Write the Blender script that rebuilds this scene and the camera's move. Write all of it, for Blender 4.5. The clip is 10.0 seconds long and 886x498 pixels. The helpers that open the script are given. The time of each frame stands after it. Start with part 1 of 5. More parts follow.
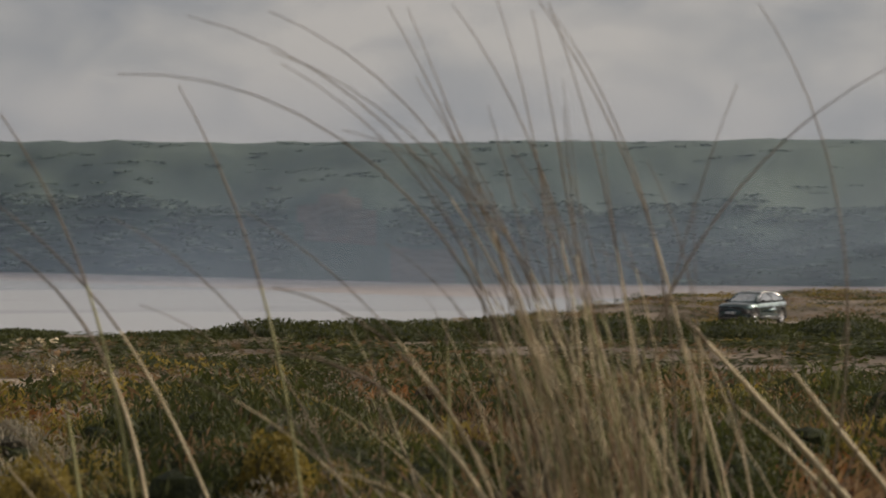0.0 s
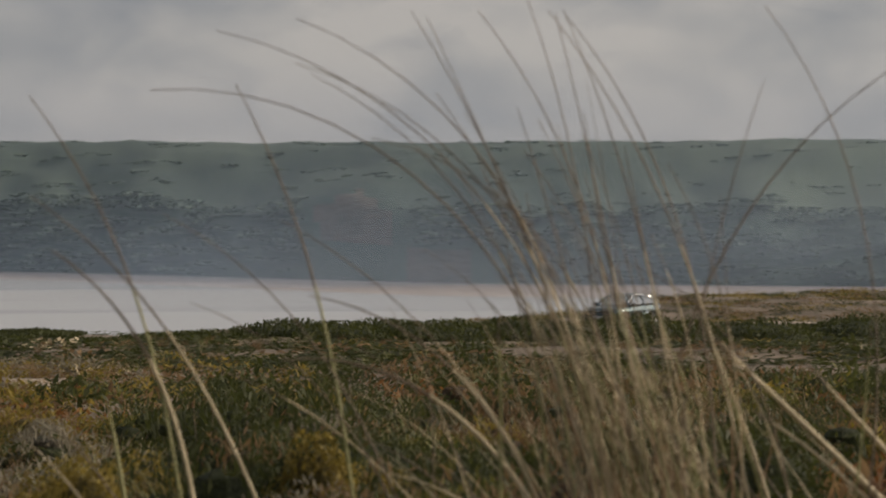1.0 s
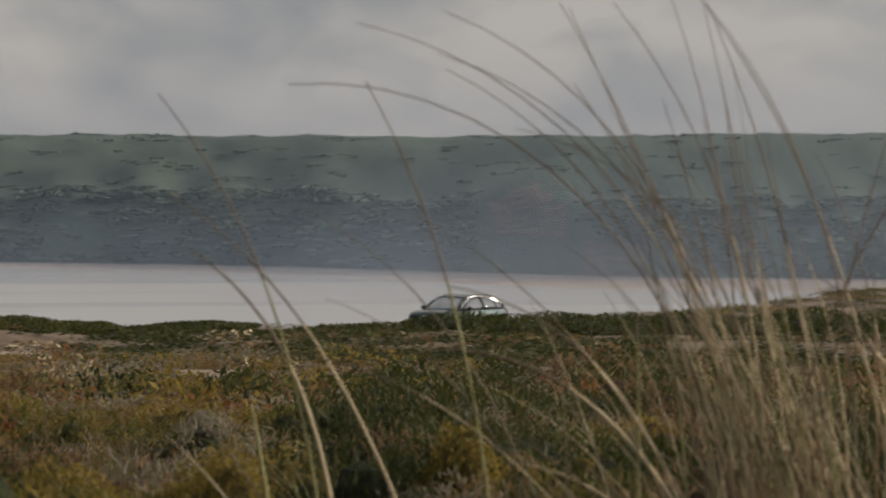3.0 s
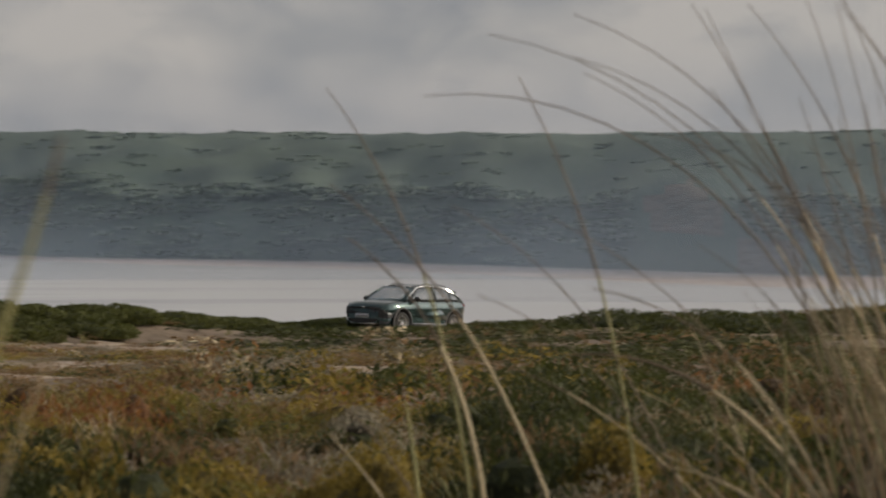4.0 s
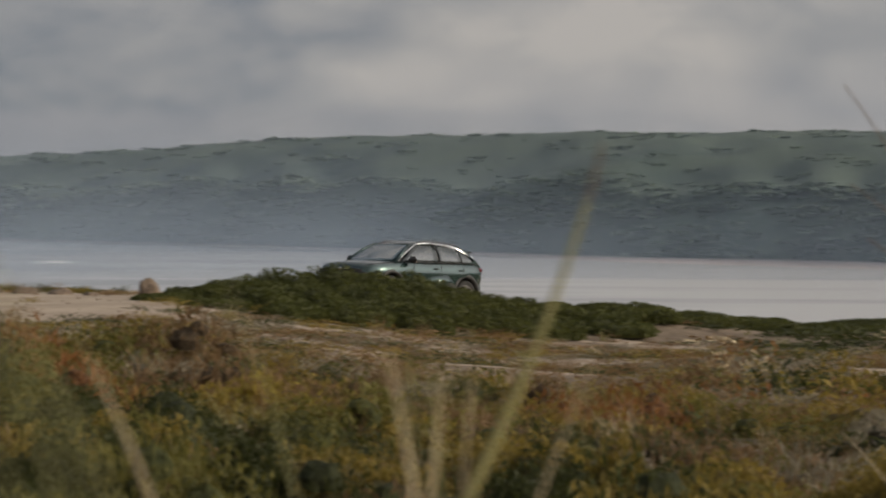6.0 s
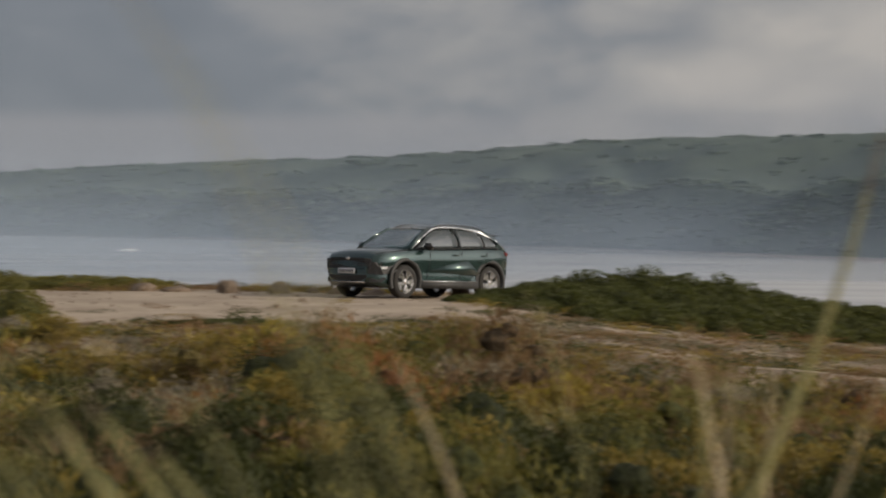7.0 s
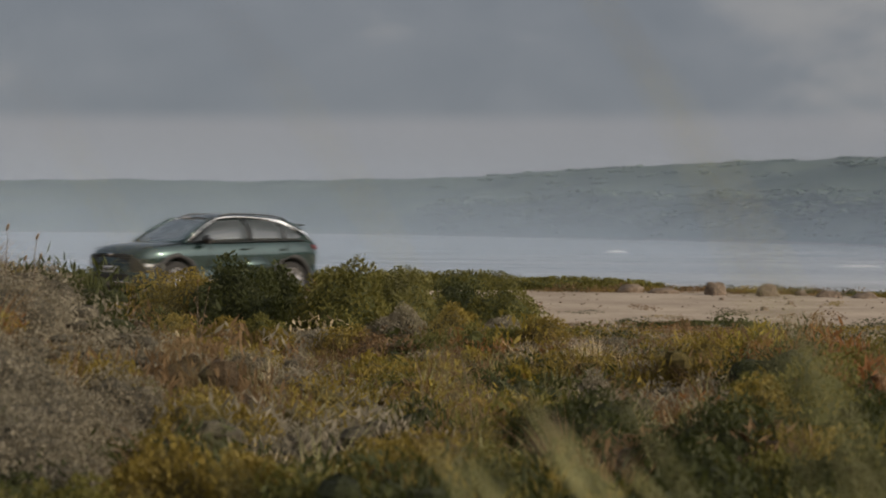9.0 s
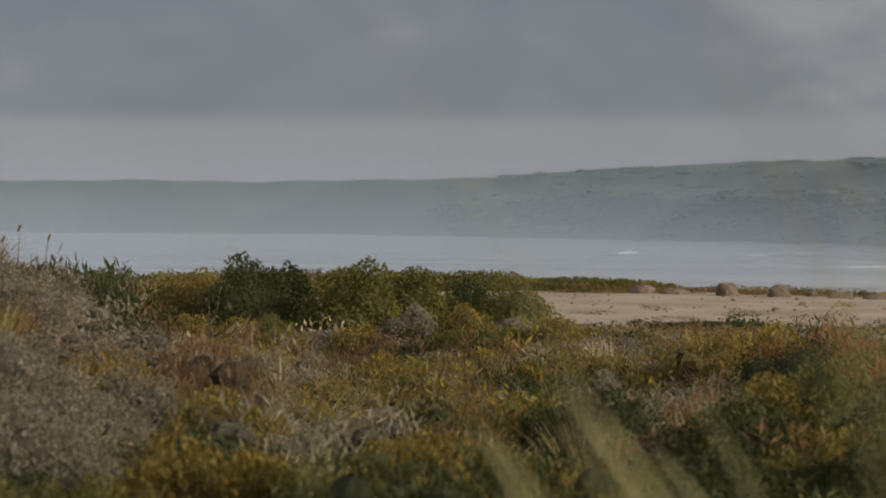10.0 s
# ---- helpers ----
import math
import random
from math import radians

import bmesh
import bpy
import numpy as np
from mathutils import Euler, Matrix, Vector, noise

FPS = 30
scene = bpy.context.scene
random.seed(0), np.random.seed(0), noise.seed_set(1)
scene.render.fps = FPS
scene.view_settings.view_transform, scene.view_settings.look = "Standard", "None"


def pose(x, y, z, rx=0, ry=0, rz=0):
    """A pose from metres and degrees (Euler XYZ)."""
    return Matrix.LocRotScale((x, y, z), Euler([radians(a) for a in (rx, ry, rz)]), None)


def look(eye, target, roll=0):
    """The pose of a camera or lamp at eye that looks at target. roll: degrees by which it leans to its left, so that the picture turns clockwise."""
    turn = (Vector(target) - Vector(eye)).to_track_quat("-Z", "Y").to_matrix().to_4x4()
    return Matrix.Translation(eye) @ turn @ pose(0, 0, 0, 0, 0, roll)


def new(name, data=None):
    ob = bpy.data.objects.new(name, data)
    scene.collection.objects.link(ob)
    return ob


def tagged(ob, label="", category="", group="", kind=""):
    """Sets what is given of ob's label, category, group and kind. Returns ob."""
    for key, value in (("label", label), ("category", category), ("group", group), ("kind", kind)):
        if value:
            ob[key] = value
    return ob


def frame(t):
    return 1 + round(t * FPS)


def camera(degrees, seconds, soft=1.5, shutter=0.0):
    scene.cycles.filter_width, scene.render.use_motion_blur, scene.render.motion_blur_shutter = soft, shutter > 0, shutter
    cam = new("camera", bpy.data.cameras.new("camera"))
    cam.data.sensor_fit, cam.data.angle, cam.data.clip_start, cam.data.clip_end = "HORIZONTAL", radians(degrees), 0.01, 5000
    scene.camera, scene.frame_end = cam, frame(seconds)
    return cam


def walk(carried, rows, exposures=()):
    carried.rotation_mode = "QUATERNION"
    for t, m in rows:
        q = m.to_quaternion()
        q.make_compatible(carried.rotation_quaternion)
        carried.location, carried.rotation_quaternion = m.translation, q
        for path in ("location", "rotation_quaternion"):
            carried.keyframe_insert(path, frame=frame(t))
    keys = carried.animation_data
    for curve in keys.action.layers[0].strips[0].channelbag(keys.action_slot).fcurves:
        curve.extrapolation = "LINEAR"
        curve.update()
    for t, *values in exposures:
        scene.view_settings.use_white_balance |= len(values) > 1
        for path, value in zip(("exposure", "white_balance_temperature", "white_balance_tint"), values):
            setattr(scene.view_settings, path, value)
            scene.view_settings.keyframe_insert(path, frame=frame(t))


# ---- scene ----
# camera on a tripod, a hand's slide at first, then a long pan to the left after the car
EYE = 1.6
cam = camera(24, 10.0, soft=1.8, shutter=0.5)
cam.data.dof.use_dof = True
cam.data.dof.focus_distance = 23.0
cam.data.dof.aperture_fstop = 4.0
PAN = [(0.0, -12.86, -0.55, -0.035), (0.5, -12.78, -0.55, -0.061), (1.0, -12.43, -0.55, -0.140), (1.5, -11.6, -0.56, -0.169),
       (2.0, -10.4, -0.57, -0.207), (2.2, -9.75, -0.59, -0.172), (2.75, -8.35, -0.68, -0.06), (3.3, -6.6, -0.78, 0), (3.5, -5.78, -0.79, 0),
       (4.0, -3.37, -0.81, 0), (4.5, 0.0, -0.84, 0), (5.0, 3.22, -0.85, 0), (5.5, 7.13, -0.84, 0), (5.7, 8.65, -0.84, 0),
       (6.25, 12.8, -0.8, 0), (6.8, 17.38, -0.76, 0), (7.0, 19.32, -0.77, 0), (7.2, 21.28, -0.77, 0), (7.5, 24.28, -0.78, 0),
       (8.0, 28.35, -0.78, 0), (8.5, 31.32, -0.75, 0), (9.0, 32.66, -0.72, 0), (9.5, 32.96, -0.71, 0), (10.0, 32.97, -0.7, 0)]
walk(cam, [(t, pose(x * math.cos(radians(yaw)), x * math.sin(radians(yaw)), EYE, 90 + pitch, 0, yaw)) for t, yaw, pitch, x in PAN])


def spot(az, d):
    """The place d metres from the tripod, az degrees to the left of north."""
    return -d * math.sin(radians(az)), d * math.cos(radians(az))


# ---- light ----
SUN_AZ, SUN_EL = -88, 20
world = bpy.data.worlds.new("overcast_sky")
scene.world = world
world.use_nodes = True
wn, wl = world.node_tree.nodes, world.node_tree.links
wn.clear()


def wnode(kind, **values):
    n = wn.new(kind)
    for k, v in values.items():
        n.inputs[k].default_value = v
    return n


sky = wn.new("ShaderNodeTexSky")
sky.sky_type, sky.sun_disc = "NISHITA", False
sky.sun_elevation, sky.sun_rotation = radians(SUN_EL), radians(-SUN_AZ)
coord = wn.new("ShaderNodeTexCoord")
# clouds: broad banks with soft billows, flattened towards the horizon
flat = wn.new("ShaderNodeMapping")
flat.inputs["Scale"].default_value = (7.0, 7.0, 14.0)
flat.inputs["Location"].default_value = (0.35, 0.2, 0.62)
wl.new(coord.outputs["Generated"], flat.inputs["Vector"])
bank = wnode("ShaderNodeTexNoise", Scale=1.0, Detail=6.0, Roughness=0.47, Distortion=0.5)
wl.new(flat.outputs[0], bank.inputs["Vector"])
billow = wnode("ShaderNodeTexNoise", Scale=2.4, Detail=9.0, Roughness=0.5, Distortion=0.4)
wl.new(flat.outputs[0], billow.inputs["Vector"])
both = wn.new("ShaderNodeMath")
both.operation = "MULTIPLY_ADD"
both.inputs[1].default_value = 0.55
# rounded heads among the billows
heads = wn.new("ShaderNodeTexVoronoi")
heads.feature = "SMOOTH_F1"
heads.inputs["Scale"].default_value, heads.inputs["Smoothness"].default_value = 2.6, 0.35
warp = wn.new("ShaderNodeVectorMath")
warp.operation = "MULTIPLY_ADD"
warp.inputs[1].default_value = (0.5, 0.5, 0.5)
wl.new(billow.outputs["Color"], warp.inputs[0])
wl.new(flat.outputs[0], warp.inputs[2])
wl.new(warp.outputs[0], heads.inputs["Vector"])
puff = wn.new("ShaderNodeMath")
puff.operation = "MULTIPLY_ADD"
puff.inputs[1].default_value, puff.inputs[2].default_value = -0.42, 0.20
wl.new(heads.outputs["Distance"], puff.inputs[0])
heap = wn.new("ShaderNodeMath")
wl.new(puff.outputs[0], heap.inputs[0])
wl.new(billow.outputs["Fac"], heap.inputs[1])
wl.new(heap.outputs[0], both.inputs[0])
wl.new(bank.outputs["Fac"], both.inputs[2])
# the cloud thins towards the sun's side and darkens away from it
apart = wn.new("ShaderNodeSeparateXYZ")
wl.new(coord.outputs["Generated"], apart.inputs[0])
lean = wn.new("ShaderNodeMapRange")
lean.inputs["From Min"].default_value, lean.inputs["From Max"].default_value = -0.46, -0.19
lean.inputs["To Min"].default_value, lean.inputs["To Max"].default_value = -0.295, 0.045
wl.new(apart.outputs["X"], lean.inputs["Value"])
side = wn.new("ShaderNodeMath")
wl.new(lean.outputs[0], side.inputs[0])
# the banks lie smoother in the west
calm = wn.new("ShaderNodeMapRange")
calm.inputs["From Min"].default_value, calm.inputs["From Max"].default_value = -0.46, -0.28
calm.inputs["To Min"].default_value, calm.inputs["To Max"].default_value = 0.35, 0.95
wl.new(apart.outputs["X"], calm.inputs["Value"])
mean = wn.new("ShaderNodeMath")
mean.operation = "SUBTRACT"
mean.inputs[1].default_value = 0.775
wl.new(both.outputs[0], mean.inputs[0])
swell = wn.new("ShaderNodeMath")
swell.operation = "MULTIPLY_ADD"
swell.inputs[2].default_value = 0.775
wl.new(mean.outputs[0], swell.inputs[0])
wl.new(calm.outputs[0], swell.inputs[1])
wl.new(swell.outputs[0], side.inputs[1])
cloud = wn.new("ShaderNodeValToRGB")
e = cloud.color_ramp.elements
e[0].position, e[0].color = 0.40, (0.168, 0.186, 0.215, 1)
e[1].position, e[1].color = 0.94, (0.45, 0.42, 0.395, 1)
for at, tone in ((0.52, (0.203, 0.218, 0.245, 1)), (0.60, (0.268, 0.271, 0.284, 1)), (0.73, (0.335, 0.327, 0.325, 1))):
    m = e.new(at)
    m.color = tone
wl.new(side.outputs[0], cloud.inputs[0])
# pale haze above the horizon
low = wn.new("ShaderNodeMapRange")
low.inputs["From Min"].default_value, low.inputs["From Max"].default_value = 0.0465, 0.0545
low.inputs["To Min"].default_value, low.inputs["To Max"].default_value = 0.7, 0.0
wl.new(apart.outputs["Z"], low.inputs["Value"])
hazy = wn.new("ShaderNodeMix")
hazy.data_type = "RGBA"
hazy.inputs["B"].default_value = (0.295, 0.290, 0.305, 1)
west = wn.new("ShaderNodeMapRange")
west.inputs["From Min"].default_value, west.inputs["From Max"].default_value = -0.12, -0.36
wl.new(apart.outputs["X"], west.inputs["Value"])
band = wn.new("ShaderNodeMath")
band.operation = "MULTIPLY"
wl.new(low.outputs[0], band.inputs[0])
wl.new(west.outputs[0], band.inputs[1])
wl.new(band.outputs[0], hazy.inputs["Factor"])
# a bluish veil under the clouds, outside the west
veil_low = wn.new("ShaderNodeMapRange")
veil_low.interpolation_type = "SMOOTHSTEP"
veil_low.inputs["From Min"].default_value, veil_low.inputs["From Max"].default_value = 0.050, 0.088
veil_low.inputs["To Min"].default_value, veil_low.inputs["To Max"].default_value = 0.4, 0.0
wl.new(apart.outputs["Z"], veil_low.inputs["Value"])
under = wn.new("ShaderNodeMix")
under.data_type = "RGBA"
under.inputs["B"].default_value = (0.305, 0.304, 0.326, 1)
rest = wn.new("ShaderNodeMath")
rest.operation = "SUBTRACT"
rest.inputs[0].default_value = 1.0
wl.new(west.outputs[0], rest.inputs[1])
thin_veil = wn.new("ShaderNodeMath")
thin_veil.operation = "MULTIPLY"
wl.new(veil_low.outputs[0], thin_veil.inputs[0])
wl.new(rest.outputs[0], thin_veil.inputs[1])
wl.new(thin_veil.outputs[0], under.inputs["Factor"])
wl.new(cloud.outputs["Color"], under.inputs["A"])
wl.new(under.outputs["Result"], hazy.inputs["A"])
veil = wnode("ShaderNodeBackground", Strength=1.0)
clear = wnode("ShaderNodeBackground", Strength=0.06)
# the veiled sun brightens the cloud round it
glow_dir = (math.cos(radians(12)) * spot(SUN_AZ, 1)[0], math.cos(radians(12)) * spot(SUN_AZ, 1)[1], math.sin(radians(12)))
dot = wn.new("ShaderNodeVectorMath")
dot.operation = "DOT_PRODUCT"
dot.inputs[1].default_value = glow_dir
wl.new(coord.outputs["Generated"], dot.inputs[0])
glow = wn.new("ShaderNodeMapRange")
glow.interpolation_type = "SMOOTHSTEP"
glow.inputs["From Min"].default_value, glow.inputs["From Max"].default_value = 0.55, 1.0
glow.inputs["To Min"].default_value, glow.inputs["To Max"].default_value = 1.0, 4.8
wl.new(dot.outputs["Value"], glow.inputs["Value"])
wl.new(glow.outputs[0], veil.inputs["Strength"])
wl.new(hazy.outputs["Result"], veil.inputs["Color"])
wl.new(sky.outputs["Color"], clear.inputs["Color"])
add = wn.new("ShaderNodeMixShader")
add.inputs[0].default_value = 0.92
wl.new(clear.outputs[0], add.inputs[1])
wl.new(veil.outputs[0], add.inputs[2])
out = wn.new("ShaderNodeOutputWorld")
wl.new(add.outputs[0], out.inputs["Surface"])

sun = new("sun", bpy.data.lights.new("sun", "SUN"))
sun.data.energy, sun.data.angle, sun.data.color = 2.0, radians(4), (1.0, 0.83, 0.62)
sx, sy = spot(SUN_AZ, 10)
sun.matrix_world = look((sx, sy, 10 * math.tan(radians(SUN_EL))), (0, 0, 0))


# ---- materials ----
def material(name, dark, light, scale=3.0, rough=0.8, metal=0.0, bump=0.3, depth=0.02, fine=8.0, island=0.0, obj=0.0, spec=0.5, coat=0.0, stretch=1.0, thin=0.0):
    """Two colours mixed by noise at two sizes, in metres, with a relief; island and obj vary it piece by piece."""
    m = bpy.data.materials.new(name)
    m.use_nodes = True
    n, l = m.node_tree.nodes, m.node_tree.links
    p = n["Principled BSDF"]
    p.inputs["Roughness"].default_value, p.inputs["Metallic"].default_value = rough, metal
    p.inputs["Specular IOR Level"].default_value = spec
    p.inputs["Coat Weight"].default_value = coat
    c = n.new("ShaderNodeTexCoord")
    big, small = n.new("ShaderNodeTexNoise"), n.new("ShaderNodeTexNoise")
    big.inputs["Scale"].default_value, big.inputs["Detail"].default_value = scale, 4
    small.inputs["Scale"].default_value, small.inputs["Detail"].default_value = scale * fine, 3
    mp = n.new("ShaderNodeMapping")
    mp.inputs["Scale"].default_value = (1, 1, stretch)
    l.new(c.outputs["Object"], mp.inputs["Vector"])
    for t in (big, small):
        l.new(mp.outputs[0], t.inputs["Vector"])
    s = n.new("ShaderNodeMath")
    s.operation = "MULTIPLY_ADD"
    s.inputs[1].default_value = 0.6
    l.new(small.outputs["Fac"], s.inputs[0])
    l.new(big.outputs["Fac"], s.inputs[2])
    last = s
    for weight, kind, socket in ((island, "ShaderNodeNewGeometry", "Random Per Island"), (obj, "ShaderNodeObjectInfo", "Random")):
        if weight:
            g, a = n.new(kind), n.new("ShaderNodeMath")
            a.operation = "MULTIPLY_ADD"
            a.inputs[1].default_value = weight
            l.new(g.outputs[socket], a.inputs[0])
            l.new(last.outputs[0], a.inputs[2])
            last = a
    r = n.new("ShaderNodeMapRange")
    r.inputs["From Min"].default_value = 0.55 + 0.25 * (island + obj)
    r.inputs["From Max"].default_value = 1.05 + 0.75 * (island + obj)
    l.new(last.outputs[0], r.inputs["Value"])
    mix = n.new("ShaderNodeMix")
    mix.data_type = "RGBA"
    mix.inputs["A"].default_value, mix.inputs["B"].default_value = (*dark, 1), (*light, 1)
    l.new(r.outputs[0], mix.inputs["Factor"])
    l.new(mix.outputs["Result"], p.inputs["Base Color"])
    if thin:
        tl, both = n.new("ShaderNodeBsdfTranslucent"), n.new("ShaderNodeMixShader")
        both.inputs[0].default_value = thin
        l.new(mix.outputs["Result"], tl.inputs["Color"])
        l.new(p.outputs[0], both.inputs[1])
        l.new(tl.outputs[0], both.inputs[2])
        l.new(both.outputs[0], n["Material Output"].inputs["Surface"])
    if bump:
        b = n.new("ShaderNodeBump")
        b.inputs["Strength"].default_value, b.inputs["Distance"].default_value = bump, depth
        l.new(s.outputs[0], b.inputs["Height"])
        l.new(b.outputs[0], p.inputs["Normal"])
    return m


M = {
    "leaf_dark": material("dark_green_leaf", (0.026, 0.034, 0.008), (0.098, 0.108, 0.027), 0.9, 0.65, bump=0, thin=0.45, island=0.2),
    "leaf_hedge": material("hedge_green_leaf", (0.034, 0.043, 0.010), (0.135, 0.145, 0.036), 0.9, 0.65, bump=0, thin=0.45, island=0.2),
    "leaf_olive": material("olive_leaf", (0.108, 0.083, 0.016), (0.43, 0.318, 0.064), 2.4, 0.7, bump=0, thin=0.45, island=0.2),
    "leaf_green": material("mid_green_leaf", (0.066, 0.067, 0.013), (0.255, 0.228, 0.050), 2.2, 0.65, bump=0, thin=0.45, island=0.2),
    "leaf_grey": material("silver_grey_leaf", (0.17, 0.148, 0.098), (0.41, 0.362, 0.265), 1.2, 0.8, bump=0, thin=0.45, island=0.2),
    "leaf_brown": material("brown_twig", (0.105, 0.064, 0.029), (0.36, 0.232, 0.115), 1.2, 0.8, bump=0, thin=0.45, island=0.2),
    "leaf_rust": material("rust_red_leaf", (0.15, 0.058, 0.020), (0.40, 0.19, 0.06), 2, 0.7, bump=0, thin=0.45, island=0.3),
    "leaf_yellow": material("yellow_leaf", (0.20, 0.15, 0.02), (0.42, 0.33, 0.05), 2, 0.7, bump=0, thin=0.45, island=0.6),
    "straw": material("dry_grass_straw", (0.32, 0.245, 0.13), (0.76, 0.63, 0.41), 5, 0.6, bump=0.2, depth=0.001, island=0.6),
    "straw_green": material("greenish_grass_stem", (0.17, 0.17, 0.055), (0.40, 0.37, 0.16), 5, 0.6, bump=0.2, depth=0.001, island=0.5),
    "straw_dark": material("dark_stem_and_backlit_top", (0.09, 0.064, 0.04), (0.24, 0.18, 0.115), 5, 0.6, bump=0.2, depth=0.001, island=0.5),
    "straw_red": material("reddish_dry_stem", (0.20, 0.115, 0.055), (0.46, 0.28, 0.15), 5, 0.6, bump=0.2, depth=0.001, island=0.5),
    # distance haze tinted into the woods, lightened to offset their own shading
    "woods": material("haze_blued_woodland_leaf", (0.078, 0.124, 0.104), (0.205, 0.255, 0.185), 0.02, 0.9, bump=0, island=0.3),
    "soil": material("sandy_soil", (0.10, 0.074, 0.048), (0.29, 0.22, 0.155), 0.35, 0.95, bump=0.8, depth=0.06, fine=14),
    "sand": material("pale_sandy_road", (0.30, 0.235, 0.175), (0.50, 0.41, 0.315), 0.5, 0.95, bump=0.7, depth=0.05, fine=12),
    "rock": material("brown_boulder_stone", (0.09, 0.066, 0.046), (0.27, 0.205, 0.15), 2.5, 0.9, bump=0.8, depth=0.05),
    # hill colour paled and blued to carry part of the distance haze
    "hill": material("haze_paled_hill_scrub", (0.034, 0.064, 0.056), (0.100, 0.136, 0.098), 0.007, 0.95, bump=0, fine=3, stretch=2.2),
    "scar": material("bare_hillside_earth", (0.05, 0.056, 0.048), (0.15, 0.122, 0.10), 0.03, 0.95, bump=0.6, depth=2.0, stretch=3.0),
    "foam": material("white_sea_foam", (0.62, 0.62, 0.62), (0.80, 0.80, 0.79), 0.6, 0.8, bump=0.5, depth=0.1),
    "beach": material("far_beach_sand", (0.34, 0.285, 0.26), (0.48, 0.41, 0.375), 0.02, 0.9, bump=0),
}


# ---- meshes ----
def mesh_of(name, verts, faces, mats, index=None, smooth=False):
    me = bpy.data.meshes.new(name)
    me.from_pydata([tuple(v) for v in verts], [], [tuple(f) for f in faces])
    for m in mats if isinstance(mats, (list, tuple)) else [mats]:
        me.materials.append(m)
    if index is not None:
        me.polygons.foreach_set("material_index", np.asarray(index, dtype=np.int32))
    me.polygons.foreach_set("use_smooth", np.full(len(me.polygons), smooth))
    me.update()
    return me


def quads_mesh(name, corners, mats, index=None):
    """Loose quads from an array n x 4 x 3, quickly."""
    n = len(corners)
    me = bpy.data.meshes.new(name)
    me.vertices.add(4 * n)
    me.vertices.foreach_set("co", np.asarray(corners, dtype=np.float32).ravel())
    me.loops.add(4 * n)
    me.loops.foreach_set("vertex_index", np.arange(4 * n, dtype=np.int32))
    me.polygons.add(n)
    me.polygons.foreach_set("loop_start", np.arange(0, 4 * n, 4, dtype=np.int32))
    for m in mats if isinstance(mats, (list, tuple)) else [mats]:
        me.materials.append(m)
    if index is not None:
        me.polygons.foreach_set("material_index", np.asarray(index, dtype=np.int32))
    me.update(calc_edges=True)
    return me


def part(name, bm, mat, parent, label="", smooth=True, where=None):
    """Links a bmesh, or a mesh, as one object under parent."""
    if isinstance(bm, bmesh.types.BMesh):
        me = bpy.data.meshes.new(name)
        for f in bm.faces:
            f.smooth = smooth
        bm.to_mesh(me)
        bm.free()
        me.materials.append(mat)
    else:
        me = bm
    ob = new(name, me)
    ob.parent = parent
    if where is not None:
        ob.matrix_basis = where
    return tagged(ob, label)


def empty(name, m, label, category, group="", kind=""):
    ob = new(name)
    ob.matrix_basis = m
    return tagged(ob, label, category, group, kind)


# ---- the car's way: seconds, bearing, distance, height of the road, angle between its nose and the line to the camera ----
DRIVE = [(0.0, -21.3, 105.0, -3.1, 29), (1.0, -17.3, 95.5, -2.95, 30.5), (2.0, -13.2, 86.0, -2.88, 32.5), (2.75, -9.5, 79.0, -2.74, 34),
         (3.5, -5.0, 71.0, -2.43, 36.5), (4.0, -2.35, 66.3, -2.06, 37.5), (4.5, 1.2, 61.6, -1.75, 38.5), (5.0, 4.47, 57.3, -1.31, 40), (5.5, 8.28, 53.2, -0.86, 41),
         (6.25, 13.85, 49.4, -0.42, 42.5), (7.0, 19.97, 46.3, -0.10, 44), (7.5, 24.58, 44.0, -0.02, 45.5), (8.0, 29.22, 42.3, 0.0, 47.5),
         (8.5, 34.05, 41.0, 0.07, 50), (9.0, 39.1, 40.0, 0.15, 53), (9.5, 44.4, 39.2, 0.18, 56.5), (10.0, 50.0, 38.6, 0.2, 60)]
DT = np.array([r[0] for r in DRIVE])


def glide(ts, values):
    """A smooth curve through the table's values (Catmull-Rom)."""
    v = np.asarray(values, float)
    slope = np.gradient(v, DT)
    res = []
    for t in ts:
        i = min(max(int(np.searchsorted(DT, t) - 1), 0), len(DT) - 2)
        h = DT[i + 1] - DT[i]
        s = (t - DT[i]) / h
        res.append((2 * s**3 - 3 * s**2 + 1) * v[i] + (s**3 - 2 * s**2 + s) * h * slope[i] + (3 * s**2 - 2 * s**3) * v[i + 1] + (s**3 - s**2) * h * slope[i + 1])
    return np.array(res)


TS = np.arange(0, 10.0001, 1 / FPS)
C_AZ, C_D, C_Z, C_REL = (glide(TS, [r[k] for r in DRIVE]) for k in (1, 2, 3, 4))
C_X, C_Y = -C_D * np.sin(np.radians(C_AZ)), C_D * np.cos(np.radians(C_AZ))
C_HEAD = C_AZ - 90 - C_REL  # degrees from +x


# ---- ground ----
def step(a, b, v):
    s = np.clip((v - a) / (b - a), 0, 1)
    return s * s * (3 - 2 * s)


def bumps(x, y, k):
    return np.sin(x * k + 1.3) * np.sin(y * k * 1.13 + 0.4) + 0.5 * np.sin(x * k * 2.3 + y * k * 1.1) * np.sin(y * k * 2.1 - 0.7 * x * k)


ROAD_S = slice(0, None, 6)


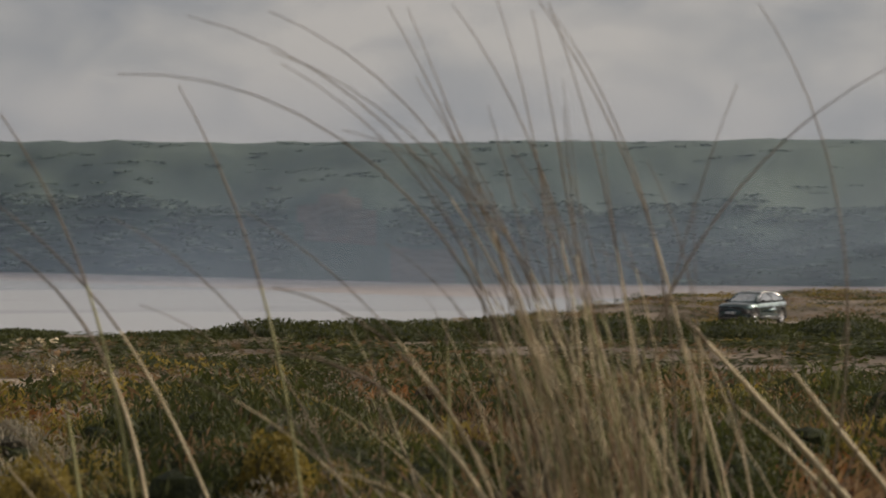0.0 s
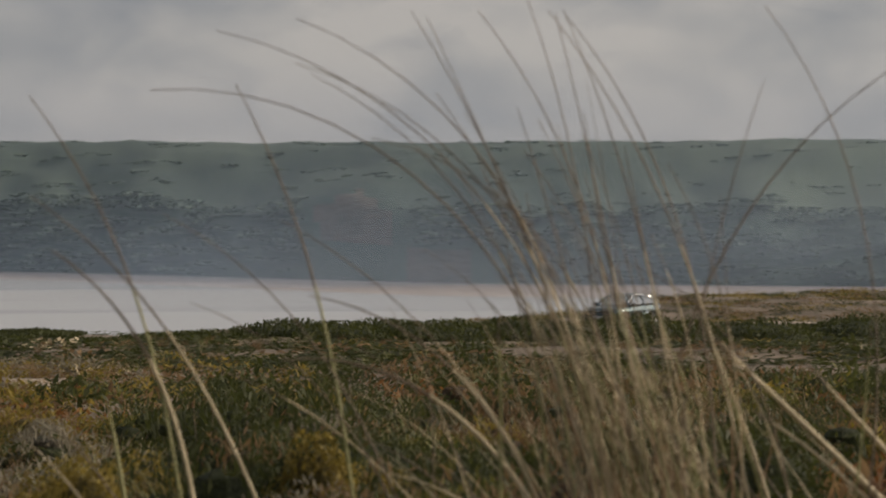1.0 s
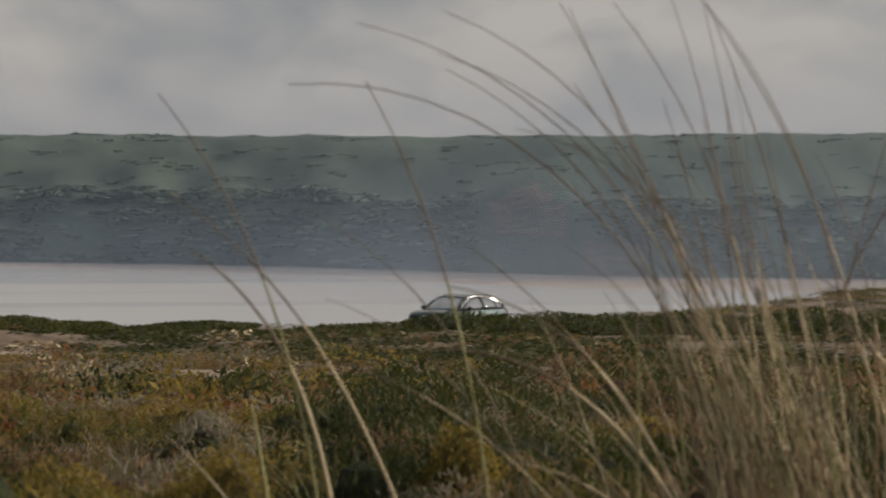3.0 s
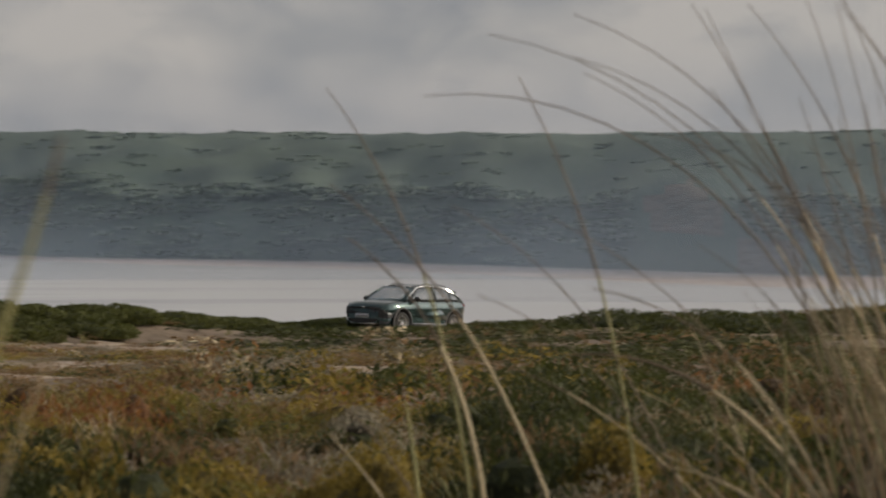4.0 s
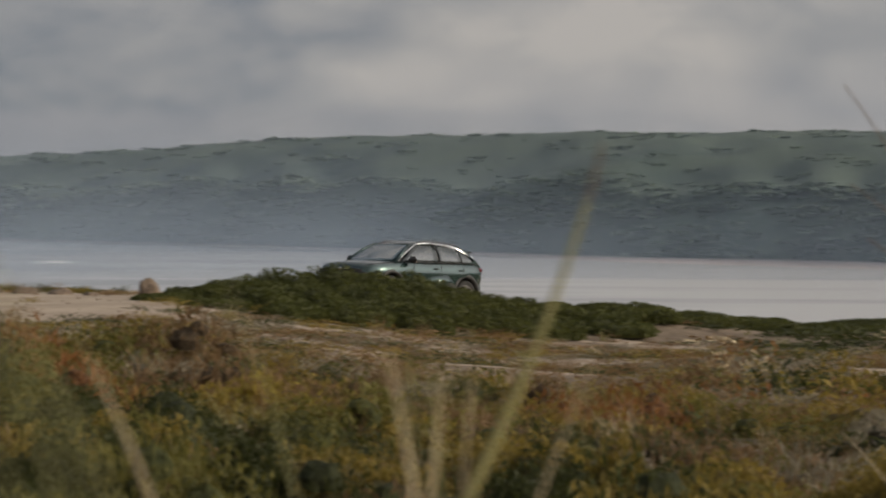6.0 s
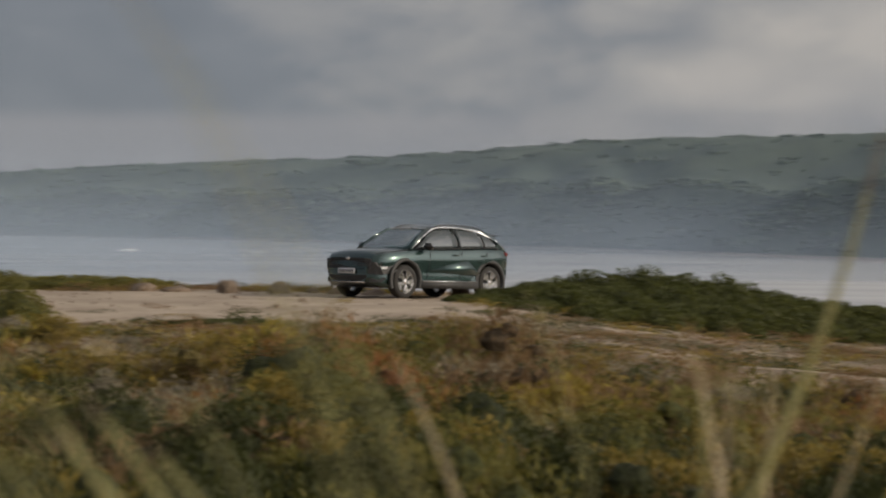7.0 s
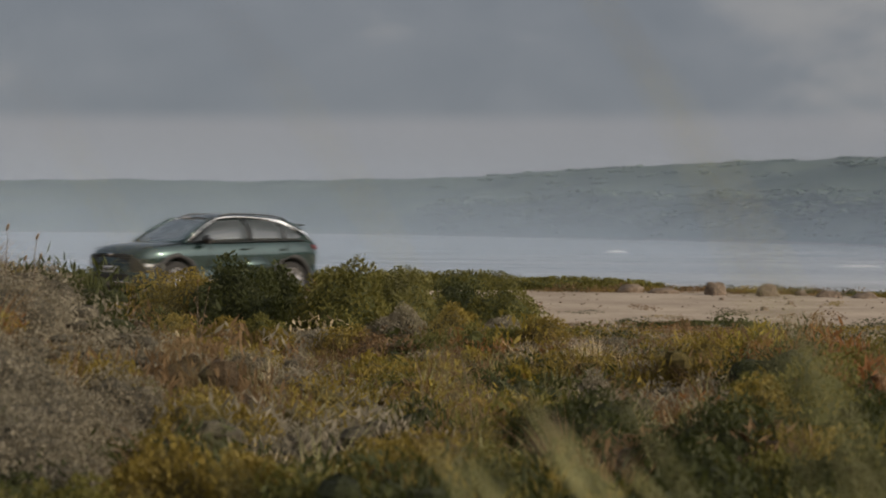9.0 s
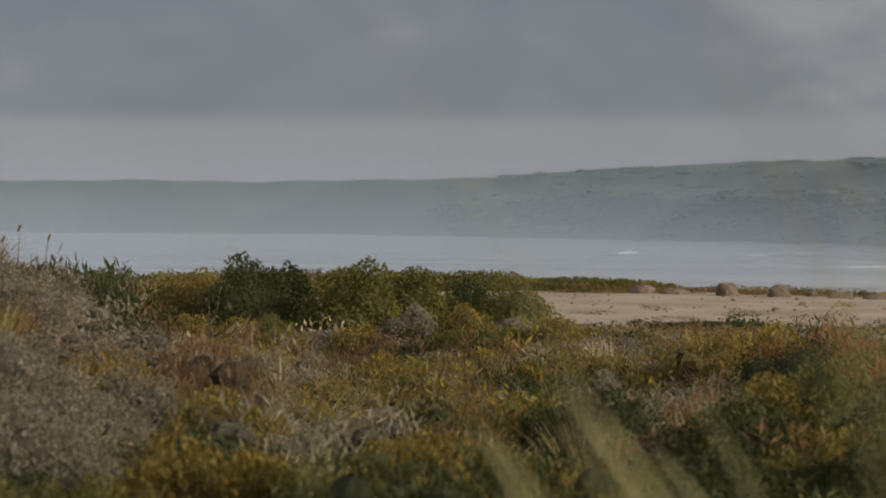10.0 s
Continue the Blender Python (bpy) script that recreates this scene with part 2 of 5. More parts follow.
def ground_z(x, y):
    x, y = np.asarray(x, float), np.asarray(y, float)
    d, az = np.hypot(x, y), np.degrees(np.arctan2(-x, y))
    right = np.interp(d, [0, 8, 15, 25, 40, 55, 75, 100, 130, 200], [0.25, 0.2, 0.05, -0.38, -0.98, -1.5, -2.4, -3.35, -4.0, -4.5])
    left = np.interp(d, [0, 8, 15, 25, 34, 50, 60, 90], [0.3, 0.35, 0.3, 0.15, 0.0, 0.0, -0.6, -2])
    w = step(6, 20, az)
    z = right * (1 - w) + left * w
    z = z + 0.92 * step(39.5, 46, az) * (1 - step(62, 80, az)) * np.exp(-((d - 15) / 6.0) ** 2)
    z = z + (0.05 * bumps(x, y, 0.8) + 0.12 * bumps(x, y, 0.21)) * step(2, 9, d) * (1 - step(30, 36, d) * w)
    z = z + 1.25 * step(-13, -20, az) * step(106, 128, d) * (1 - step(200, 400, d))
    # the road is cut level into it
    rx, ry, rz = C_X[ROAD_S], C_Y[ROAD_S], C_Z[ROAD_S]
    shape = x.shape
    xf, yf = x.ravel(), y.ravel()
    best, bz = np.full(xf.shape, 1e9), np.zeros(xf.shape)
    for a, b, c in zip(rx, ry, rz):
        q = np.hypot(xf - a, yf - b)
        hit = q < best
        best[hit], bz[hit] = q[hit], c
    near = (1 - step(2.6, 6.0, best)).reshape(shape)
    z = z * (1 - near) + bz.reshape(shape) * near
    # cliff to the sea
    edge = np.interp(az, [-180, -100, -70, -40, -25, -13, -1, 4, 12, 20, 45, 70, 100, 180], [4700, 4700, 400, 170, 152, 118, 90, 84, 68, 54, 52, 70, 4700, 4700])
    z = z - 26 * step(0, 60, d - edge)
    return z, best.reshape(shape)


def sandy(x, y):
    """Where the open ground before the track is bare sand: above zero."""
    d, az = np.hypot(x, y), np.degrees(np.arctan2(-x, y))
    inside = step(-6, 1, az) * (1 - step(33, 37, az)) * step(21, 27, d) * (1 - step(44, 52, d))
    return inside * (0.9 + bumps(x + 3, y * 1.7, 1.05) + 0.7 * bumps(x * 1.3 + 9, y * 2.1, 2.1)) - 0.75


def build_ground():
    az = np.concatenate([np.linspace(-180, -46, 40)[:-1], np.linspace(-46, 66, 330), np.linspace(66, 180, 36)[1:-1]])
    r = np.concatenate([[0.0, 1.5, 3, 4], np.geomspace(4.6, 170, 150), np.geomspace(200, 4700, 14)])
    A, D = np.meshgrid(np.radians(az), r)
    X, Y = -D * np.sin(A), D * np.cos(A)
    Z, road = ground_z(X, Y)
    nr, na = X.shape
    V = np.stack([X, Y, Z], -1).reshape(-1, 3)
    row, col = np.arange(nr - 1)[:, None] * na, np.arange(na)[None]
    nxt = (col + 1) % na
    F = np.stack([row + col, row + na + col, row + na + nxt, row + nxt], -1).reshape(-1, 4)
    azf = np.degrees(A)[:-1].ravel()
    df = D[:-1].ravel()
    lot = (road[:-1].ravel() < 3.4) | ((azf > 17.5 + bumps(df, azf, 0.5) * 0.8) & (azf < 34) & (df > 33.5 + 1.3 * bumps(azf, df, 0.7)) & (df < 49))
    lot = lot | (sandy(X, Y)[:-1].ravel() > 0.1)
    ob = new("ground", mesh_of("ground", V, F, [M["soil"], M["sand"]], lot.astype(int), True))
    tagged(ob, "sandy coastal headland ground with a pale dirt track", "ground", kind="structure")


build_ground()


# ---- sea, far shore, mist ----
def build_sea():
    m = bpy.data.materials.new("sea_water")
    m.use_nodes = True
    n, l = m.node_tree.nodes, m.node_tree.links
    p = n["Principled BSDF"]
    c = n.new("ShaderNodeTexCoord")
    mp = n.new("ShaderNodeMapping")
    mp.inputs["Rotation"].default_value = (0, 0, radians(12))
    mp.inputs["Scale"].default_value = (0.006, 0.028, 1)
    l.new(c.outputs["Object"], mp.inputs["Vector"])
    foam = n.new("ShaderNodeTexNoise")
    foam.inputs["Scale"].default_value, foam.inputs["Detail"].default_value, foam.inputs["Roughness"].default_value = 1.0, 8, 0.62
    l.new(mp.outputs[0], foam.inputs["Vector"])
    # whitened to the east for sky glare as well as surf, greyer in the west
    sep = n.new("ShaderNodeSeparateXYZ")
    l.new(c.outputs["Object"], sep.inputs[0])
    surf_glare = n.new("ShaderNodeMapRange")
    surf_glare.inputs["From Min"].default_value, surf_glare.inputs["From Max"].default_value = -330, 40
    surf_glare.inputs["To Min"].default_value, surf_glare.inputs["To Max"].default_value = 0.02, 0.40
    l.new(sep.outputs["X"], surf_glare.inputs["Value"])
    plus = n.new("ShaderNodeMath")
    l.new(foam.outputs["Fac"], plus.inputs[0])
    l.new(surf_glare.outputs[0], plus.inputs[1])
    ramp = n.new("ShaderNodeMapRange")
    ramp.inputs["From Min"].default_value, ramp.inputs["From Max"].default_value = 0.36, 0.86
    l.new(plus.outputs[0], ramp.inputs["Value"])
    mix = n.new("ShaderNodeMix")
    mix.data_type = "RGBA"
    mix.inputs["A"].default_value, mix.inputs["B"].default_value = (0.16, 0.185, 0.21, 1), (0.72, 0.705, 0.70, 1)
    l.new(ramp.outputs[0], mix.inputs["Factor"])
    l.new(mix.outputs["Result"], p.inputs["Base Color"])
    p.inputs["Roughness"].default_value = 0.22
    b = n.new("ShaderNodeBump")
    b.inputs["Strength"].default_value, b.inputs["Distance"].default_value = 0.06, 1.0
    l.new(foam.outputs["Fac"], b.inputs["Height"])
    l.new(b.outputs[0], p.inputs["Normal"])
    az = np.radians(np.linspace(-180, 180, 121))
    r = np.array([0.0, 150, 400, 1000, 2200, 4800])
    A, D = np.meshgrid(az, r)
    V = np.stack([-D * np.sin(A), D * np.cos(A), np.full(A.shape, -12.0)], -1).reshape(-1, 3)
    i = np.arange(len(r) - 1)[:, None] * 121 + np.arange(120)[None]
    F = np.stack([i, i + 121, i + 122, i + 1], -1).reshape(-1, 4)
    tagged(new("water", mesh_of("water", V, F, m)), "grey sea with white surf and painted sky glare in the bay", "sea", kind="structure")


def along(az, at, values, width=25):
    """A table over bearings, smoothed."""
    grid = np.linspace(-75, 95, 341)
    v = np.interp(grid, at, values)
    v = np.convolve(np.pad(v, width // 2, mode="edge"), np.hanning(width) / np.hanning(width).sum(), "valid")
    return np.interp(az, grid, v)


def shore(az):
    return along(az, [-60, -25, -12, -6.4, -0.5, 6, 12, 20, 28, 36, 45, 80], [360, 340, 364, 425, 535, 625, 810, 1150, 1700, 2500, 3200, 3300], 15)


def build_hills():
    az = np.linspace(-60, 82, 720)
    rows = np.array([0, 0.012, 0.02, 0.05, 0.075, 0.10, 0.13, 0.16, 0.22, 0.28, 0.34, 0.40, 0.46, 0.52, 0.6, 0.9])
    lift = np.array([-0.03, 0.02, 0.05, 0.22, 0.32, 0.42, 0.47, 0.51, 0.60, 0.70, 0.80, 0.88, 0.95, 1.0, 0.97, 0.5])
    A, S = np.meshgrid(az, rows)
    base = shore(A)
    sand = along(az, [-60, -25, -12, -6.4, -0.5, 6, 12, 18, 80], [0.4, 0.36, 0.33, 0.28, 0.17, 0.10, 0.03, 0.0, 0.0], 15)  # the beach widens to the east
    crest = np.interp(az, [-60, -26, -10, 2, 7, 10, 13, 15, 19, 24, 27, 31, 36, 45, 82], [0.042, 0.0425, 0.0415, 0.0412, 0.0415, 0.0405, 0.0395, 0.0388, 0.0325, 0.0288, 0.0277, 0.0228, 0.0202, 0.0205, 0.02])
    crest = crest + 0.00035 * np.sin(az * 1.1) + 0.00025 * np.sin(az * 2.9 + 1) + 0.00012 * np.sin(az * 9.1)
    top = 13.6 + crest * shore(az) * (1.52 + sand)
    D = base * (1 + S + sand[None] * np.minimum(S / 0.02, 1))
    low = 1 + 0.07 * np.sin(A * 0.9 + S * 9) * np.sin(A * 0.23) + 0.02 * np.sin(A * 2.7 + S * 23) + 0.008 * np.sin(A * 5.1 - S * 41)
    # spurs and gullies run down the slope
    low = low + 0.06 * np.sin(A * 1.9 + 3 * np.sin(A * 0.37)) * np.sin(S * 11)
    Z = -12.0 + top[None] * lift[:, None] * np.where((S > 0.03) & (S < 0.35), low, 1)
    Z[:3] = [[-12.3], [-11.9], [-11.2]]
    V = np.stack([-D * np.sin(np.radians(A)), D * np.cos(np.radians(A)), Z], -1).reshape(-1, 3)
    na = len(az)
    i = np.arange(len(rows) - 1)[:, None] * na + np.arange(na - 1)[None]
    F = np.stack([i, i + na, i + na + 1, i + 1], -1).reshape(-1, 4)
    idx = np.zeros(len(F), int)
    idx[: (na - 1) * 2] = 1
    # a bare pinkish scar on the slope behind the beach, and a strip of sand beside it
    fa, fs = A[:-1, :-1].ravel(), S[:-1, :-1].ravel()
    idx[(np.abs(fa + 10.1) < (0.15 - fs) * 11 + 0.3 * np.sin(fs * 190) + 0.2 * np.sin(fa * 17)) & (fs > 0.04) & (fs < 0.15)] = 2
    idx[(np.abs(fa + 12.4) < 0.9) & (fs > 0.015) & (fs < 0.03)] = 2
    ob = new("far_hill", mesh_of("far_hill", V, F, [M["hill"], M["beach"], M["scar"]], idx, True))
    tagged(ob, "long scrub-covered coastal hills with a pale beach across the bay", "hill", kind="structure")
    return az, rows, D, Z


def build_woods(az, rows, D, Z):
    """Woods and hedgerows on the far slope: dense low down, in lines and clumps above, thin along the crest."""
    g = np.random.default_rng(77)
    crowns = [bush_leaves(48, 0.40, 9, 0.9, 0.2, 1.5) for _ in range(6)]
    C = []
    for n, s0, s1, keep, w0, w1 in ((2600, 0.022, 0.14, -1.2, 4, 10), (1500, 0.14, 0.50, 0.5, 3, 7), (360, 0.505, 0.53, 0.1, 3, 6)):
        a, q = g.uniform(-27, 33, n), g.uniform(s0, s1, n)
        clump = np.sin(a * 1.3 + 2 * np.sin(q * 30)) + np.sin(q * 75 + a * 0.35) + 0.6 * np.sin(a * 4.1 - q * 50)
        for k in range(n):
            if clump[k] < keep * 1.2 or (-11.6 < a[k] < -8.6 and q[k] < 0.15) or (-13.6 < a[k] < -11 and q[k] < 0.06):
                continue
            col = np.interp(a[k], az, np.arange(len(az)))
            c0, f = int(col), col - int(col)
            d = np.interp(q[k], rows, D[:, c0] * (1 - f) + D[:, c0 + 1] * f)
            z = np.interp(q[k], rows, Z[:, c0] * (1 - f) + Z[:, c0 + 1] * f)
            w = g.uniform(w0, w1) * d / 900
            x, y = spot(a[k], d)
            C.append(put(crowns[k % 6], x, y, z - 0.4, w, w * g.uniform(0.16, 0.34), g.uniform(0, 6.28)))
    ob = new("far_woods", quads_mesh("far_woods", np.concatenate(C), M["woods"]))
    tagged(ob, "dark green woods and hedgerows on the hills across the bay", "woods", kind="stuff")


def build_mist(name, radius, top, thick, fade, gaps, az0=-55, az1=75, west=None):
    """An upright curved sheet, thinning upwards, that paints in sea spray and distance haze."""
    m = bpy.data.materials.new(name)
    m.use_nodes = True
    n, l = m.node_tree.nodes, m.node_tree.links
    n.remove(n["Principled BSDF"])
    c = n.new("ShaderNodeTexCoord")
    sep = n.new("ShaderNodeSeparateXYZ")
    l.new(c.outputs["Object"], sep.inputs[0])
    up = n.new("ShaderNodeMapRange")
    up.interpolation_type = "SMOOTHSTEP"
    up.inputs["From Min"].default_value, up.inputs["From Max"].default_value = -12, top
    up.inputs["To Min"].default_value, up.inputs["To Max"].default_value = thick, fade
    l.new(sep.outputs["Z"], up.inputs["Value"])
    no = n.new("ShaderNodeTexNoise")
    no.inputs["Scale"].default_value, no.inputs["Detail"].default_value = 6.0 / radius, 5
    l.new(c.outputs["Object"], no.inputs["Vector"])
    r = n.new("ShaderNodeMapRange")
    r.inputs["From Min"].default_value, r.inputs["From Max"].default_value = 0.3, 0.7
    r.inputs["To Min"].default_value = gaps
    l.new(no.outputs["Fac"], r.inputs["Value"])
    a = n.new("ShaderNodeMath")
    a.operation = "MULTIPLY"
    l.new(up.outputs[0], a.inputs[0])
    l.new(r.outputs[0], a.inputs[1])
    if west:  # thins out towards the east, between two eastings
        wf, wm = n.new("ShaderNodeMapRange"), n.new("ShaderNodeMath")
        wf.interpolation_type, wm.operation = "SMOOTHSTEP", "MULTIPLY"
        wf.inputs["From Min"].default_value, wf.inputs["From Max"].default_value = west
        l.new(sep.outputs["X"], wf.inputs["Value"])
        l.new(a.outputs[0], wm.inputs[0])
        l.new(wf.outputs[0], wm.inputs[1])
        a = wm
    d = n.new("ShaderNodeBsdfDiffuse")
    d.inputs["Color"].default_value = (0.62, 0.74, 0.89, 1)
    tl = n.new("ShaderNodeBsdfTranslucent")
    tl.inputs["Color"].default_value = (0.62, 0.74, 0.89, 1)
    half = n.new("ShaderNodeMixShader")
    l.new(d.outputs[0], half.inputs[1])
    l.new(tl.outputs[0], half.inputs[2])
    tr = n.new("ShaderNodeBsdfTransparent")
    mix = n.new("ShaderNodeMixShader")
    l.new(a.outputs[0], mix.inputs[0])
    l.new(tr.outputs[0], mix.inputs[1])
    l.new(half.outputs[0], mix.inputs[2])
    l.new(mix.outputs[0], n["Material Output"].inputs["Surface"])
    az = np.radians(np.linspace(az0, az1, 80))
    D = np.full(80, radius)
    zs = np.linspace(-12, top, 6)
    V = [(-d_ * math.sin(a_), d_ * math.cos(a_), z) for z in zs for a_, d_ in zip(az, D)]
    F = [(j * 80 + i, j * 80 + i + 1, (j + 1) * 80 + i + 1, (j + 1) * 80 + i) for j in range(5) for i in range(79)]
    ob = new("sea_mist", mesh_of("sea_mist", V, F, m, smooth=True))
    ob.visible_shadow = False
    tagged(ob, "thin pale sheets painting in sea spray and distance haze", "mist", kind="stuff")


build_sea()
HILLS = build_hills()
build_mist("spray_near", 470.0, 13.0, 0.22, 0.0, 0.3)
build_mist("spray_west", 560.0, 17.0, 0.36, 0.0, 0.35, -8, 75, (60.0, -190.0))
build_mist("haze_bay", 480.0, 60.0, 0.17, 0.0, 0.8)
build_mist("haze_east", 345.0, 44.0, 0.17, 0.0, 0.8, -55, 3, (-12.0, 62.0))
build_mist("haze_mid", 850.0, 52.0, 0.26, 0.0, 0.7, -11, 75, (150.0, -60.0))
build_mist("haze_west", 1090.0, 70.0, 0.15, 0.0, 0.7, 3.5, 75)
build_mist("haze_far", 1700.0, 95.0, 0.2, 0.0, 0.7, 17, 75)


# ---- breakers ----
def breaking_wave(az, d, w, h, seed):
    """A short foaming crest: a ridge along the swell, torn along its top."""
    g = random.Random(seed)
    x, y = spot(az, d)
    bm = bmesh.new()
    rings = []
    for k in range(25):
        u = k / 24
        tall = h * math.sin(math.pi * u) ** 0.7 * g.uniform(0.7, 1.1) + 0.04
        row = [(-0.5 * h, 0.0), (-0.35 * h, tall * 0.6), (0.0, tall), (0.5 * h, tall * 0.55), (1.6 * h, 0.05), (1.9 * h, 0.0)]
        bend = 0.08 * w * math.sin(math.pi * u)
        rings.append([bm.verts.new(((u - 0.5) * w, q + bend, z)) for q, z in row])
    for a, b in zip(rings, rings[1:]):
        for i in range(5):
            bm.faces.new((a[i], b[i], b[i + 1], a[i + 1]))
    bmesh.ops.recalc_face_normals(bm, faces=bm.faces)
    me = bpy.data.meshes.new("breaking_wave")
    bm.to_mesh(me)
    bm.free()
    me.materials.append(M["foam"])
    ob = new("breaking_wave", me)
    ob.matrix_basis = pose(x, y, -12.02, 0, 0, az + 180)
    tagged(ob, "small white foaming crest on the grey sea", "wave", "breakers in the bay")


for k, (az, d, w, h) in enumerate(((27.9, 960, 10, 1.0), (21.4, 660, 14, 0.5), (24.4, 900, 9, 0.4))):
    breaking_wave(az, d, w, h, 400 + k)


# ---- boulders along the track ----
def boulder(az, d, w, h, seed, label="rounded brown boulder at the edge of the dirt track"):
    x, y = spot(az, d)
    z = float(ground_z(x, y)[0])
    bm = bmesh.new()
    bmesh.ops.create_icosphere(bm, subdivisions=4, radius=1)
    for v in bm.verts:
        q = v.co * 1.3 + Vector((seed * 7.1, seed * 3.3, 0))
        k = 1 + 0.28 * noise.noise(q) + 0.10 * noise.noise(q * 3) + 0.04 * noise.noise(q * 8)
        v.co = Vector((v.co.x * k * w / 2, v.co.y * k * w / 2.4, (max(v.co.z * k, -0.35) + 0.28) * h / 1.28))
    me = bpy.data.meshes.new("boulder")
    for f in bm.faces:
        f.smooth = True
    bm.to_mesh(me)
    bm.free()
    me.materials.append(M["rock"])
    ob = new("boulder", me)
    ob.matrix_basis = pose(x, y, z - 0.06, 0, 0, az + seed * 37)
    tagged(ob, label, "boulder", "boulders along the track")


boulder(18.85, 47.5, 0.52, 0.46, 1, "upright brown boulder beside a green bush")
boulder(25.2, 47.5, 0.62, 0.36, 2)
boulder(23.8, 47.8, 0.66, 0.32, 3)
boulder(22.9, 48.0, 0.30, 0.20, 4)
boulder(22.2, 47.6, 0.55, 0.24, 5)
boulder(26.6, 48.2, 0.8, 0.18, 6)
boulder(27.5, 48.4, 0.7, 0.26, 7)
boulder(21.2, 48.0, 0.7, 0.2, 8)
boulder(20.4, 47.0, 0.4, 0.14, 9)


# ---- plants ----
RNG = np.random.default_rng(5)


def leaves(n, centre_fn, size, long=1.8, up=0.4):
    """n small pointed leaves as an array n x 4 x 3."""
    c = centre_fn(n)
    d = RNG.normal(size=(n, 3))
    d[:, 2] = np.abs(d[:, 2]) * (0.5 + up) + up
    d /= np.linalg.norm(d, axis=1)[:, None]
    s = np.cross(d, RNG.normal(size=(n, 3)))
    s /= np.linalg.norm(s, axis=1)[:, None] + 1e-9
    L = size * RNG.uniform(0.6, 1.4, (n, 1))
    W = L / long
    return np.stack([c - d * L * 0.5, c + s * W * 0.5, c + d * L * 0.6, c - s * W * 0.5], 1)


def dome(n, lumps=7, flat=0.75):
    """Places over the skin of a lumpy dome of radius 1."""
    lc = RNG.normal(size=(lumps, 3))
    lc[:, 2] = np.abs(lc[:, 2]) * 0.7
    lc /= np.linalg.norm(lc, axis=1)[:, None]
    lc *= RNG.uniform(0.35, 0.7, (lumps, 1))
    lr = RNG.uniform(0.28, 0.5, lumps)

    def f(k):
        i = RNG.integers(0, lumps, k)
        p = RNG.normal(size=(k, 3))
        p[:, 2] = np.abs(p[:, 2]) - 0.25
        p /= np.linalg.norm(p, axis=1)[:, None]
        p = lc[i] + p * lr[i][:, None] * RNG.uniform(0.75, 1.08, (k, 1))
        p[:, 2] = np.maximum(p[:, 2], 0.0) * flat
        return p
    return f


def bush_leaves(n, size=0.10, lumps=8, flat=0.75, up=0.3, long=1.8):
    return leaves(n, dome(n, lumps, flat), size, long, up)


def mound(n, size, lumps=9, flat=0.8, up=0.7, long=3.0):
    """A low plant of radius 1: rounded inner lumps, drawn in shade tones, with n leaves standing out of them. Gives the
    leaves and the lumps.
    """
    lc = RNG.normal(size=(lumps, 3))
    lc[:, 2] = np.abs(lc[:, 2]) * 0.6
    lc /= np.linalg.norm(lc, axis=1)[:, None]
    lc *= RNG.uniform(0.25, 0.68, (lumps, 1))
    lr = RNG.uniform(0.26, 0.46, lumps)

    def skin(k):
        i = RNG.integers(0, lumps, k)
        p = RNG.normal(size=(k, 3))
        p[:, 2] = np.abs(p[:, 2]) - 0.2
        p /= np.linalg.norm(p, axis=1)[:, None]
        q = lc[i] + p * lr[i][:, None] * RNG.uniform(0.62, 1.1, (k, 1))
        q[:, 2] = np.maximum(q[:, 2], 0.0) * flat
        return q
    quads = []
    for c, r in zip(lc, lr):
        th, ph = np.linspace(0, 2 * np.pi, 8), np.linspace(-0.5, 1.5, 4)
        T, H = np.meshgrid(th, ph)
        k = r * RNG.uniform(0.30, 0.44, T.shape)
        k[:, -1] = k[:, 0]
        g = np.stack([c[0] + k * np.cos(H) * np.cos(T), c[1] + k * np.cos(H) * np.sin(T), (c[2] + k * np.sin(H)) * flat], -1)
        quads.append(np.stack([g[:-1, :-1], g[:-1, 1:], g[1:, 1:], g[1:, :-1]], 2).reshape(-1, 4, 3))
    return leaves(n, skin, size, long, up), np.concatenate(quads)


def tuft(n, spread=0.35, lean=0.35):
    """Grass blades of height 1, two quads each."""
    a, r = RNG.uniform(0, 6.28, n), np.sqrt(RNG.uniform(0, 1, n)) * spread * 0.4
    b = np.stack([np.cos(a) * r, np.sin(a) * r, np.zeros(n)], 1)
    tilt = np.stack([np.cos(a) * lean * RNG.uniform(0, 1, n) - 0.16, np.sin(a) * lean * RNG.uniform(0, 1, n), np.ones(n)], 1)
    L = RNG.uniform(0.5, 1.0, (n, 1))
    m1 = b + tilt * L * 0.55
    tip = m1 + (tilt * [2.2, 2.2, 0.9]) * L * 0.45
    s = np.stack([-np.sin(a), np.cos(a), np.zeros(n)], 1) * 0.007
    q1 = np.stack([b - s, b + s, m1 + s * 0.8, m1 - s * 0.8], 1)
    q2 = np.stack([m1 - s * 0.8, m1 + s * 0.8, tip + s * 0.15, tip - s * 0.15], 1)
    return np.concatenate([q1, q2])


def put(base, x, y, z, w, h, turn):
    c, s = math.cos(turn), math.sin(turn)
    R = np.array([[c * w, -s * w, 0], [s * w, c * w, 0], [0, 0, h]])
    return base @ R.T + np.array([x, y, z])


